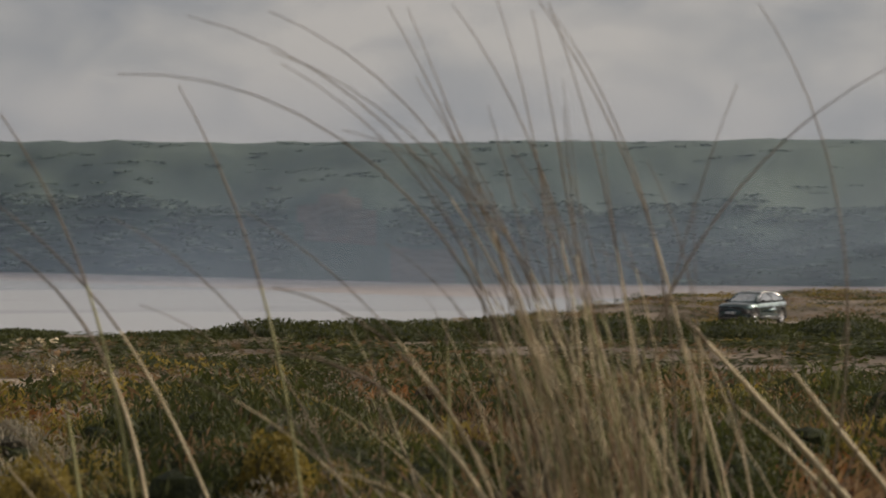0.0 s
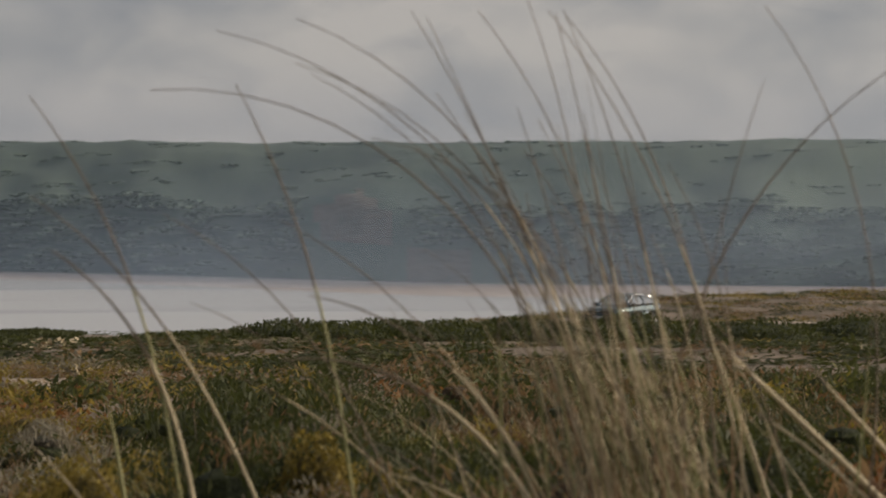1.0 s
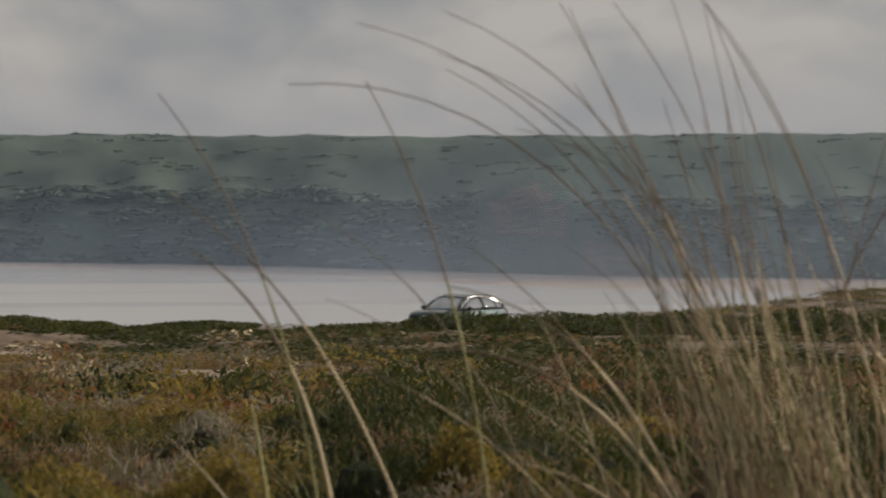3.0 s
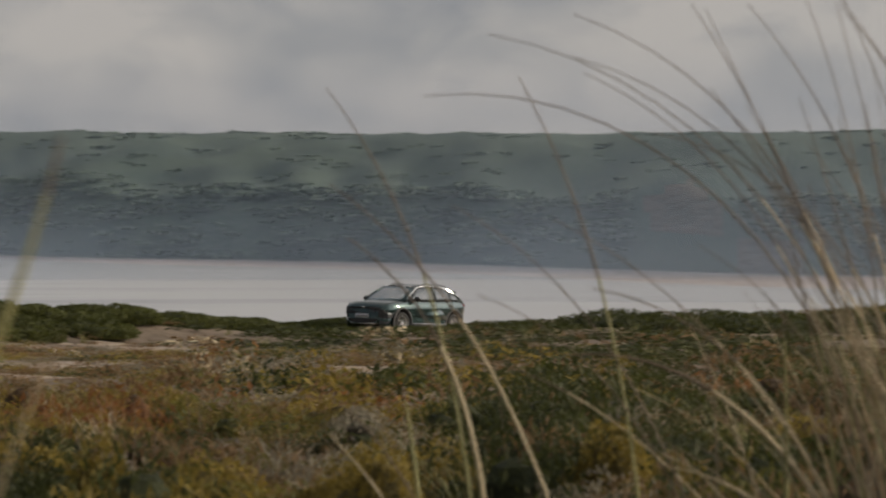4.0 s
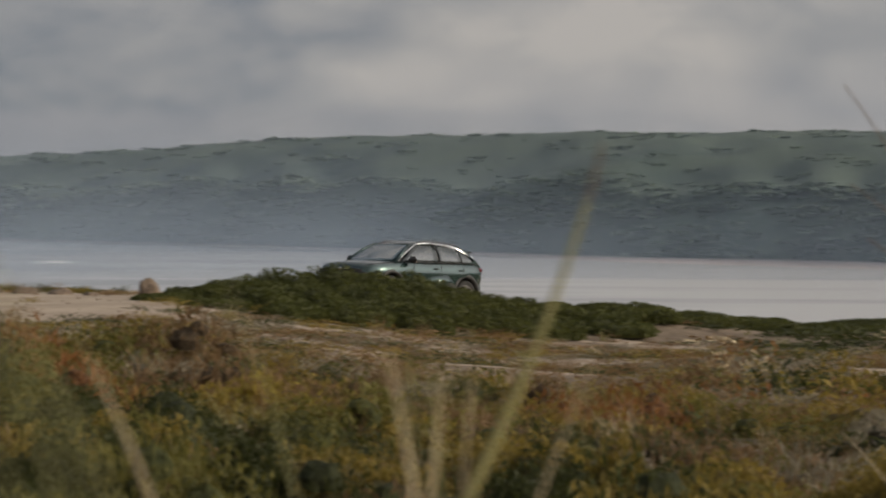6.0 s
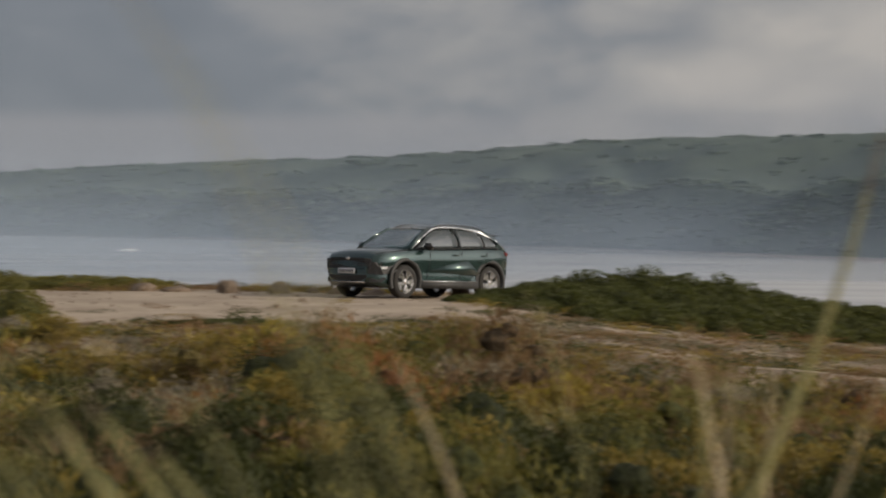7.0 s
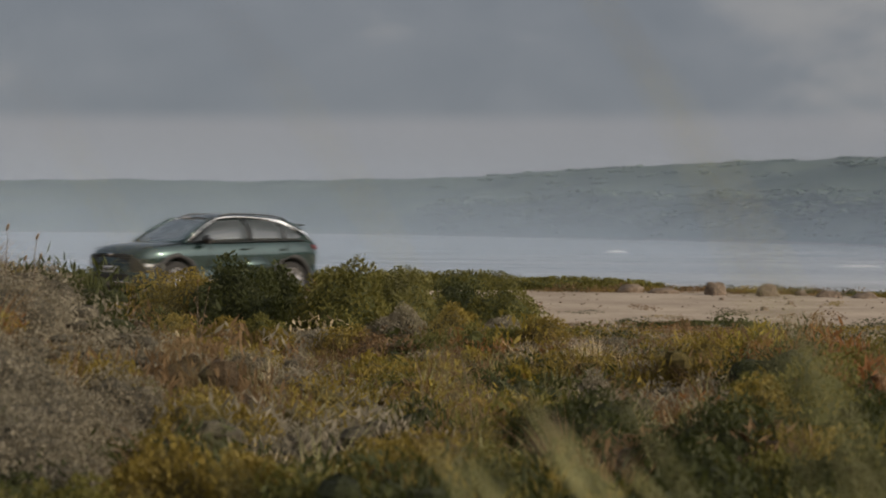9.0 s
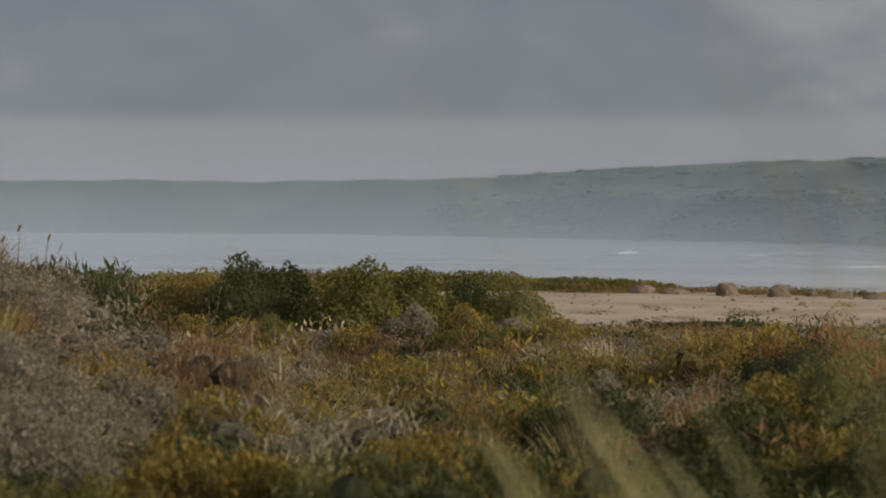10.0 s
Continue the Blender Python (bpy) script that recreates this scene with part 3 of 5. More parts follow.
def scatter(name, label, category, mats, bases, places):
    """One object of kind stuff: places are rows of x, y, z, width, height, turn, base, material."""
    C, I = [], []
    for x, y, z, w, h, turn, b, k in places:
        base = bases[b]
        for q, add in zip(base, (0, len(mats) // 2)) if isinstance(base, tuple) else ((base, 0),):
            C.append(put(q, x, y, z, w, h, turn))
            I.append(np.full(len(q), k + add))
    ob = new(name, quads_mesh(name, np.concatenate(C), mats, np.concatenate(I)))
    tagged(ob, label, category, kind="stuff")


def sector(n, az0, az1, d0, d1, seed):
    g = np.random.default_rng(seed)
    az, d = g.uniform(az0, az1, n), np.sqrt(g.uniform(d0**2, d1**2, n))
    x, y = -d * np.sin(np.radians(az)), d * np.cos(np.radians(az))
    z, road = ground_z(x, y)
    return g, az, d, x, y, z, road


def core_shade(mat):
    """Darker tones of the same kind as a bush's leaves, painting in the shade among its inner twigs."""
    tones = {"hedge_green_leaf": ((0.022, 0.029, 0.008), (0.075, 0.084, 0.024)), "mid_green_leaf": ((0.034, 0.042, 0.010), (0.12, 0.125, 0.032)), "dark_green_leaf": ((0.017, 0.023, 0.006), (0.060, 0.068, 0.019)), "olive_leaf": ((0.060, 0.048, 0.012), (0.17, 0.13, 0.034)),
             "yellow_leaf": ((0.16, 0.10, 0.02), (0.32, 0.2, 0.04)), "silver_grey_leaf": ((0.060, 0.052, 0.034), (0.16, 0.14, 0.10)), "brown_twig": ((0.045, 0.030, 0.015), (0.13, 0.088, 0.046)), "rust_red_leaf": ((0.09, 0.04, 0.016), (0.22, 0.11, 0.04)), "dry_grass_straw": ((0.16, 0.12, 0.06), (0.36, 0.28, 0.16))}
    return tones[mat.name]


SHADE_CORES = {m.name: material("inner_" + m.name, *core_shade(m), 14, 0.95, bump=1.0, depth=0.04) for m in (M["leaf_dark"], M["leaf_hedge"], M["leaf_olive"], M["leaf_green"], M["leaf_grey"], M["leaf_brown"], M["leaf_yellow"], M["leaf_rust"], M["straw"])}


def build_scrub():
    order = [M["leaf_olive"], M["leaf_brown"], M["leaf_grey"], M["leaf_dark"], M["leaf_rust"], M["leaf_yellow"], M["straw"], M["leaf_green"]]
    # darker copies for the lumps, as painted shade among the twigs
    inner = [SHADE_CORES[m.name] for m in order]
    heath = [bush_leaves(150, 0.15, 12, 0.8, 0.7, 3.0) for _ in range(6)]
    fine = [mound(680, 0.10, 9, 0.85, 0.8, 4.6) for _ in range(8)]
    finest = [mound(1500, 0.075, 10, 0.9, 0.8, 4.6) for _ in range(8)]
    far_heath = [bush_leaves(80, 0.2, 9, 0.8, 0.3, 2.0) for _ in range(6)]
    # the heath close by: olive and brown, finely leaved
    for lo, hi, num, bases, size, seed, weights in (
        (4.2, 9, 170, finest, (0.42, 0.8), 1, (0.50, 0.17, 0.05, 0.28, 0.0, 0.0, 0.0)),
        (9, 20, 560, fine, (0.42, 0.90), 2, (0.38, 0.17, 0.18, 0.16, 0.06, 0.05, 0.0)),
        (20, 36, 1250, heath, (0.35, 0.75), 3, (0.30, 0.26, 0.15, 0.23, 0.02, 0.01, 0.03)),
        (36, 62, 1500, far_heath, (0.4, 1.0), 4, (0.20, 0.34, 0.16, 0.24, 0.02, 0.0, 0.04)),
        (62, 150, 700, far_heath, (0.6, 1.8), 6, (0.26, 0.28, 0.06, 0.36, 0.0, 0.0, 0.04)),
    ):
        g, az, d, x, y, z, road = sector(num, -28, 47.5, lo, hi, seed)
        patch, bare = bumps(x, y, 0.33), sandy(x, y)
        drift = bumps(x + 40, y, 1.15 if hi <= 20 else 0.7) + 0.9 * bumps(x, y + 17, 0.5) + g.normal(0, 0.95, num)
        rank = (np.argsort(np.argsort(drift)) + 0.5) / num  # kinds grow in drifts
        kinds = np.searchsorted(np.cumsum((weights[3], weights[0], weights[1], weights[2], weights[4], weights[5], weights[6])), rank).clip(0, 6)
        rows = []
        for i in range(num):
            if road[i] < 2.6 or (17 < az[i] < 34.5 and 34 < d[i] < 50) or (az[i] > 8 and d[i] > 50):
                continue
            if 26 < d[i] < 62 and 3 < az[i] < 18 and patch[i] > 1.0:
                continue  # bare sandy patches
            if bare[i] > 0.15 and g.random() < 0.8:
                continue
            w = g.uniform(*size)
            h = w * (g.uniform(0.42, 0.75) if g.random() < 0.75 else g.uniform(0.8, 1.1))
            if d[i] > 62:
                h = w * 0.35
            k = (3, 0, 1, 2, 4, 5, 6)[int(kinds[i])]
            if az[i] > 33 and d[i] > 10 and g.random() < 0.45:
                k = 2 if patch[i] > -0.2 else 1
            h = h * (0.75 if k == 2 else 1)
            if k == 0 and g.random() < 0.4:
                k = 7
            if (18 < az[i] < 25 or az[i] < -4) and d[i] < 13 and k == 0 and g.random() < 0.5:  # darker heath towards the east
                k = 3
            if az[i] < -5 and d[i] < 32 and g.random() < 0.75:
                k = 3 if g.random() < 0.85 else 1
            if az[i] < 4 and d[i] > 30:  # greener towards the ridge
                k = 3 if g.random() < 0.8 else k
                h, w = h * 0.55, w * 1.5
            elif az[i] < 4 and d[i] > 16:
                w = w * 1.25
            elif 20.5 < d[i] < 36 and az[i] < 33:  # wind-clipped mats on the open sandy ground
                if g.random() < (0.35 if az[i] > 12 else 0.12):
                    continue
                h, w = h * 0.42, w * 1.0
            elif 36 <= d[i] < 60 and az[i] < 18:
                h, w = h * 0.4, w * 1.15
                k = k if g.random() < 0.5 else 1
            rows.append((x[i], y[i], z[i] - 0.03, w, h, g.uniform(0, 6.28), int(g.integers(len(bases))), k))
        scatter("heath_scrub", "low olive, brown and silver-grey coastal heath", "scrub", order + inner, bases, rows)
    # flat mats on the sand before the track
    g, az, d, x, y, z, road = sector(1300, -4, 33, 23, 44, 41)
    rows = [(x[i], y[i], z[i] - 0.02, g.uniform(0.25, 0.8), g.uniform(0.08, 0.26), g.uniform(0, 6.28), int(g.integers(len(heath))), int(g.choice([0, 1, 2, 3], p=[0.2, 0.34, 0.24, 0.22])))
            for i in range(1300) if road[i] > 3.2 and not (az[i] > 17 and d[i] > 33.5 and g.random() < 0.9)]
    g2, az, d, x, y, z, road = sector(130, 17, 30, 48.3, 50.5, 43)
    rows += [(x[i], y[i], z[i] - 0.02, g2.uniform(0.3, 0.7), g2.uniform(0.12, 0.3), g2.uniform(0, 6.28), int(g2.integers(len(heath))), int(g2.choice([0, 1, 3], p=[0.25, 0.5, 0.25]))) for i in range(130)]
    scatter("low_mats", "flat brown and grey-green plant mats on sandy ground", "scrub", order, heath, rows)
    # scrub on the rise behind the track, far to the east
    g, az, d, x, y, z, road = sector(420, -28, -11, 100, 152, 47)
    rows = [(x[i], y[i], z[i] - 0.05, g.uniform(1.0, 2.2), g.uniform(0.25, 0.6), g.uniform(0, 6.28), int(g.integers(len(heath))), int(g.choice([0, 1, 3], p=[0.35, 0.3, 0.35]))) for i in range(420) if road[i] > 3]
    scatter("heath_scrub", "olive and dark green scrub on the far rise", "scrub", order, heath, rows)
    # dry grass between the shrubs
    blades = [tuft(44, 0.6, 0.45) for _ in range(5)]
    for lo, hi, num, size, seed in ((8, 20, 650, (0.2, 0.42), 11), (20, 60, 500, (0.2, 0.4), 12)):
        g, az, d, x, y, z, road = sector(num, -28, 47.5, lo, hi, seed)
        rows = []
        for i in range(num):
            if road[i] < 3.6 or (17 < az[i] < 34.5 and 33 < d[i]):
                continue
            h = g.uniform(*size)
            rows.append((x[i], y[i], z[i] - 0.02, h * 1.3, h, g.uniform(0, 6.28), int(g.integers(5)), int(g.choice([0, 1, 2], p=[0.16, 0.22, 0.62]))))
        scatter("dry_grass", "dry straw-coloured grass tufts among the heath", "grass", [M["straw"], M["straw_green"], M["leaf_brown"]], blades, rows)


FLOCK = {"coastal_bush": "wind-clipped coastal bushes", "leafy_bush": "leafy bushes in the heath", "silver_shrub": "silver-grey shrubs", "heath_bush": "rounded heath bushes", "succulent": "yellow succulents", "low_shrub": "low shrubs at the bushes' feet"}


def bush(name, label, mat, az, d, w, h, n=1600, leaf=0.05, seed=0, deep=None, base=None):
    """A single bush: a crown of many leaves over a core painted in darker shade tones."""
    x, y = spot(az, d)
    z = float(ground_z(x, y)[0]) if base is None else base
    g = np.random.default_rng(seed + 100)
    K = 15
    u = g.normal(size=(K, 3))
    u[:, 2] = np.abs(u[:, 2])
    u /= np.linalg.norm(u, axis=1)[:, None]
    amp = g.uniform(0.55, 1.0, K)

    def rho(p):
        return 0.66 + 0.36 * np.max(amp * np.exp(-(1 - p @ u.T) * 9), axis=1)
    half = np.array([w / 2, (deep or w) / 2, h])
    p = g.normal(size=(n, 3))
    p[:, 2] = np.abs(p[:, 2]) * 1.1 - 0.12
    p /= np.linalg.norm(p, axis=1)[:, None]
    reach = np.where(g.random(n) < 0.08, g.uniform(1.0, 1.05, n), g.uniform(0.80, 1.03, n))
    c = p * (rho(p) * reach)[:, None] * half
    c[:, 2] = np.clip(c[:, 2], 0.02, None)
    thing = empty(name, pose(x, y, z - 0.03, 0, 0, az), label, "bush", FLOCK.get(name, ""))
    part("crown", quads_mesh("crown", leaves(n, lambda k: c, leaf, 2.0, 0.4), mat), None, thing)
    bm = bmesh.new()
    bmesh.ops.create_icosphere(bm, subdivisions=4, radius=1)
    q = np.array([v.co[:] for v in bm.verts])
    q = q * (rho(q) * 0.81)[:, None] * half
    for v, r in zip(bm.verts, q):
        v.co = (r[0], r[1], max(r[2], 0.0))
    part("twig_core", bm, SHADE_CORES[mat.name], thing)


def build_bushes():
    hedge = "dense dark green wind-clipped bush beside the sandy ground"
    # bearing, steps before the track, width, height of its top in the world
    for k, (az, back, w, top) in enumerate(((18.3, 4.2, 1.8, 0.16), (17.3, 4.2, 2.2, 0.30), (16.2, 4.2, 2.3, 0.47), (15.1, 4.2, 2.4, 0.55), (14.1, 4.2, 2.4, 0.64), (12.9, 4.2, 2.4, 0.50), (11.6, 4.2, 2.3, 0.42), (10.5, 4.2, 2.2, 0.10),
                                            (9.3, 4.2, 2.4, -0.12), (8.0, 4.2, 2.6, -0.32), (6.6, 4.2, 2.8, -0.40), (5.3, 4.2, 2.8, -0.44), (4.0, 4.2, 3.0, -0.68), (2.4, 4.2, 3.0, -0.95),
                                            (17.0, 7.0, 2.0, 0.10), (15.7, 7.2, 2.4, 0.26), (14.4, 7.4, 2.3, 0.36), (13.1, 7.4, 2.3, 0.30), (11.9, 7.2, 2.2, 0.16), (10.7, 7.0, 2.2, -0.02), (9.4, 7.0, 2.2, -0.28), (7.9, 7.0, 2.4, -0.46), (6.2, 6.6, 2.6, -0.58),
                                            (15.0, 9.4, 1.8, 0.06), (13.4, 9.6, 1.9, 0.10), (11.6, 9.2, 1.8, -0.04))):
        d = float(np.interp(az, C_AZ, C_D)) - back
        z = float(ground_z(*spot(az, d))[0])
        bush("coastal_bush", hedge, M["leaf_hedge"], az, d, w, max((top - z) / 0.95, 0.16), 3200, 0.085, k, 2.2)
    far = "low dark green bush on the cliff-top ridge"
    for k, (az, d, w, h) in enumerate(((0.5, 66, 5, 0.35), (-2.6, 62, 6, 0.4), (-5.5, 64, 7, 0.55), (-8.5, 66, 7, 0.8), (-11.5, 68, 7, 0.85), (-14.5, 70, 7.5, 0.9), (-17.5, 72, 7.5, 0.95),
                                       (-20.5, 76, 8, 1.1), (-23.5, 80, 8, 1.2), (2.8, 62, 4, 0.4), (-1, 84, 6, 0.3), (-26.5, 82, 8, 1.2))):
        bush("coastal_bush", far, M["leaf_dark"], az, d, w, h, 3200, 0.14, 20 + k, w * 0.8)
    near = "dark green leafy bush standing out of the heath"
    bush("leafy_bush", near, M["leaf_dark"], 38.3, 24, 1.4, 1.06, 5600, 0.048, 50)
    bush("leafy_bush", near, M["leaf_dark"], 37.2, 24.5, 1.0, 1.04, 4200, 0.048, 51)
    olive = "olive green feathery bush in the heath"
    bush("leafy_bush", olive, M["leaf_green"], 35.3, 23, 1.3, 1.03, 5600, 0.046, 52)
    bush("leafy_bush", olive, M["leaf_green"], 33.9, 24, 1.3, 0.94, 4800, 0.046, 53)
    bush("leafy_bush", olive, M["leaf_olive"], 39.9, 25, 1.9, 1.0, 5200, 0.046, 54)
    bush("leafy_bush", near, M["leaf_green"], 31.0, 23.5, 1.3, 0.64, 4200, 0.036, 55)
    bush("leafy_bush", near, M["leaf_dark"], 32.3, 25, 1.2, 0.74, 4200, 0.036, 56)
    for k, (az, d, w, h) in enumerate(((34, 50.5, 4.4, 0.62), (31.8, 50.2, 4, 0.55), (29.8, 50, 4, 0.42), (28.2, 50, 3, 0.3), (36.5, 51, 5, 0.6), (39.5, 51, 5, 0.6), (42.5, 51, 5, 0.6))):
        bush("coastal_bush", "low green bushes at the far edge of the dirt track", M["leaf_green"], az, d, w * 1.15, h, 3600, 0.075, 60 + k, 1.8)
    bush("green_mat", "flat bright green plant mat on the sandy ground", M["leaf_hedge"], 25.6, 32.0, 2.7, 0.2, 2600, 0.05, 80, 1.0)
    for k, (az, d, w, h) in enumerate(((38.0, 17, 0.62, 0.42), (28.5, 13, 0.42, 0.40), (24.6, 12.5, 0.7, 0.32), (43.5, 15, 0.8, 0.45), (41.6, 15, 0.7, 0.4), (46, 14, 0.9, 0.5), (44.5, 12, 0.8, 0.4), (42.5, 12, 0.7, 0.35), (45, 10, 0.8, 0.35), (40.5, 13, 0.7, 0.35), (43, 17, 0.9, 0.4), (47, 11, 0.8, 0.4), (43.5, 9.5, 0.6, 0.35), (41.5, 11, 0.7, 0.35), (11.5, 16, 0.7, 0.35), (-1, 15, 0.6, 0.35), (-8.5, 14, 0.8, 0.4), (5, 18, 0.7, 0.3), (44.3, 9.2, 0.8, 0.3), (43.4, 8.3, 0.7, 0.3), (44.8, 8.4, 0.8, 0.32), (42.6, 9.6, 0.7, 0.3))):
        bush("silver_shrub", "silver-grey woolly shrub among the heath", M["leaf_grey"], az, d, w, h, 3200, 0.020, 90 + k)
    for k, (az, d, w, h) in enumerate(((7.5, 9.0, 0.9, 0.5), (3.0, 8.5, 0.8, 0.42), (-2.5, 9.5, 1.1, 0.45), (26, 9.5, 0.7, 0.5), (21.5, 9, 0.9, 0.45), (14, 9, 1.0, 0.45), (23.5, 14.5, 1.2, 0.6), (25.5, 16, 0.9, 0.5), (22.8, 9.5, 0.9, 0.5))):
        bush("heath_bush", "rounded olive-green heath bush with fine leaves", M["leaf_olive"] if k % 3 else M["leaf_dark"], az, d, w, h, 3400, 0.024, 110 + k)
    for k, (az, d) in enumerate(((38.5, 19), (34.6, 18.5), (31.8, 18.5), (33.2, 15), (30.6, 16), (37.2, 14.5), (16.5, 14))):
        bush("succulent", "small yellow and orange succulent clump among the heath", M["leaf_yellow"], az, d, 0.42, 0.26, 420, 0.07, 150 + k)
    for k, (az, d, w, h) in enumerate(((21.4, 10.5, 0.9, 0.52), (23.8, 12.0, 0.8, 0.46), (21.8, 8.0, 0.7, 0.46), (23.2, 8.6, 0.6, 0.4), (8.2, 8.2, 0.7, 0.45), (22.6, 11.2, 1.1, 0.62), (24.6, 9.6, 0.9, 0.56), (21.2, 13.5, 1.2, 0.6), (20.4, 9.2, 0.9, 0.56), (-9, 10, 1.2, 0.55), (-12.5, 9, 1.2, 0.5), (-16, 10, 1.3, 0.5), (-20, 9.5, 1.2, 0.5), (-6.2, 12, 1.2, 0.5))):
        bush("heath_bush", "rounded mid-green heath bush with fine leaves" if az > 15 and k % 2 else "rounded dark green heath bush with fine leaves", M["leaf_green" if az > 15 and k % 2 else "leaf_dark"], az, d, w, h, 3600, 0.029, 170 + k)
    # low mixed growth at the feet of the leafy bushes
    g = random.Random(21)
    for k in range(16):
        tone, words = g.choice([("leaf_grey", "silver-grey woolly shrub among the heath"), ("leaf_olive", "low olive-green heath bush with fine leaves"), ("leaf_brown", "low brown twiggy heath bush"), ("leaf_green", "low mid-green heath bush with fine leaves")])
        bush("low_shrub", words, M[tone], 29.6 + 11.4 * (k + g.random()) / 16, g.uniform(19.5, 22.6), g.uniform(0.5, 1.0), g.uniform(0.22, 0.5), 2200, 0.03, 300 + k)
    g = random.Random(8)
    for k in range(46):
        az, d = -24 + 70 * (k + g.random()) / 46, g.uniform(5.6, 11.5)
        w = g.uniform(0.45, 0.95)
        tone = g.choice(["leaf_olive", "leaf_green", "leaf_dark", "leaf_olive"]) if az > 26 or -2 < az < 17 else g.choice(["leaf_dark", "leaf_dark", "leaf_olive"])
        words = {"leaf_olive": "rounded olive-green heath bush with fine leaves", "leaf_dark": "rounded dark green heath bush with fine leaves", "leaf_green": "rounded mid-green heath bush with fine leaves"}[tone]
        bush("heath_bush", words, M[tone], az, d, w, g.uniform(0.34, 0.58) * (0.8 + 0.02 * d), 2600, g.uniform(0.024, 0.032), 200 + k)


build_woods(*HILLS)
build_scrub()
build_bushes()


# ---- stones strewn over the open ground ----
def build_stones():
    g, az, d, x, y, z, road = sector(420, 4, 33, 26, 49, 31)
    V, F = [], []
    for i in range(420):
        s = g.uniform(0.012, 0.04) * (2.6 if g.random() < 0.07 else 1)
        a0, o = g.uniform(0, 6.28), len(V)
        for k in range(6):
            a = a0 + k * 1.047
            r = s * g.uniform(0.7, 1.2)
            V += [(x[i] + math.cos(a) * r, y[i] + math.sin(a) * r, z[i] - 0.02), (x[i] + math.cos(a) * r * 0.7, y[i] + math.sin(a) * r * 0.7, z[i] + s * g.uniform(0.5, 0.8))]
        V.append((x[i], y[i], z[i] + s * 0.85))
        for k in range(6):
            p, q = o + 2 * k, o + 2 * ((k + 1) % 6)
            F += [(p, q, q + 1, p + 1), (p + 1, q + 1, o + 12)]
    tagged(new("loose_stones", mesh_of("loose_stones", V, F, M["rock"])), "small brown stones strewn over the sandy track", "stones", kind="stuff")


build_stones()


# ---- tall grass in front of the camera ----
WIND = []


def stalk_mesh(lean, curl, length, radius, rise, sides=4, segs=14):
    """A tapered stem: straight for rise metres, then bending over to its left by curl degrees along its length."""
    P, a = [Vector((0, 0, 0))], radians(lean) * 0.55
    P.append(P[-1] + Vector((-math.sin(a) * rise, 0, math.cos(a) * rise)))
    for i in range(segs):
        a = radians(lean + curl * ((i + 0.5) / segs) ** 1.4)
        P.append(P[-1] + Vector((-math.sin(a), 0.05 * math.sin(i * 0.4), math.cos(a))) * (length / segs))
    V, F = [], []
    for i, p in enumerate(P):
        q = P[min(i + 1, len(P) - 1)] - P[max(i - 1, 0)]
        q.normalize()
        s = Vector((0, 1, 0)).cross(q).normalized()
        r = radius * (1 - 0.68 * (i / (len(P) - 1)) ** 1.6)
        for k in range(sides):
            b = 6.2832 * k / sides
            V.append(p + (s * math.cos(b) + Vector((0, 1, 0)) * math.sin(b)) * r)
    for i in range(len(P) - 1):
        for k in range(sides):
            F.append((i * sides + k, i * sides + (k + 1) % sides, (i + 1) * sides + (k + 1) % sides, (i + 1) * sides + k))
    return V, F


def tussock(az, d, label, group=""):
    x, y = spot(az, d)
    z = float(ground_z(x, y)[0])
    ob = empty("grass_tussock", pose(x, y, z - 0.02, 0, 0, az), label, "grass", group)
    ob["d"] = d
    return ob


def stem(ts, foot, lean, curl, length, mat="straw", radius=0.0017, depth=0.0, low=0.0, sway=1.0, gust=0.0):
    """foot: where the stem stands, in metres to the right of the tussock's middle, at the height at which it comes into view."""
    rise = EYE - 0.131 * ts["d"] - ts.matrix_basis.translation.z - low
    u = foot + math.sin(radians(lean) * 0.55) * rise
    V, F = stalk_mesh(lean, curl, length, radius, rise)
    dark = [int(i // 4 > len(F) // 4 * (0.52 if length > 0.9 else 0.8)) for i in range(len(F))]  # upper stems painted dark, as if backlit against the sky
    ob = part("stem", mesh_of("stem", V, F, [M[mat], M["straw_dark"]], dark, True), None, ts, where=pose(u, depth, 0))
    WIND.append((ob, u, depth, sway, gust, len(WIND)))


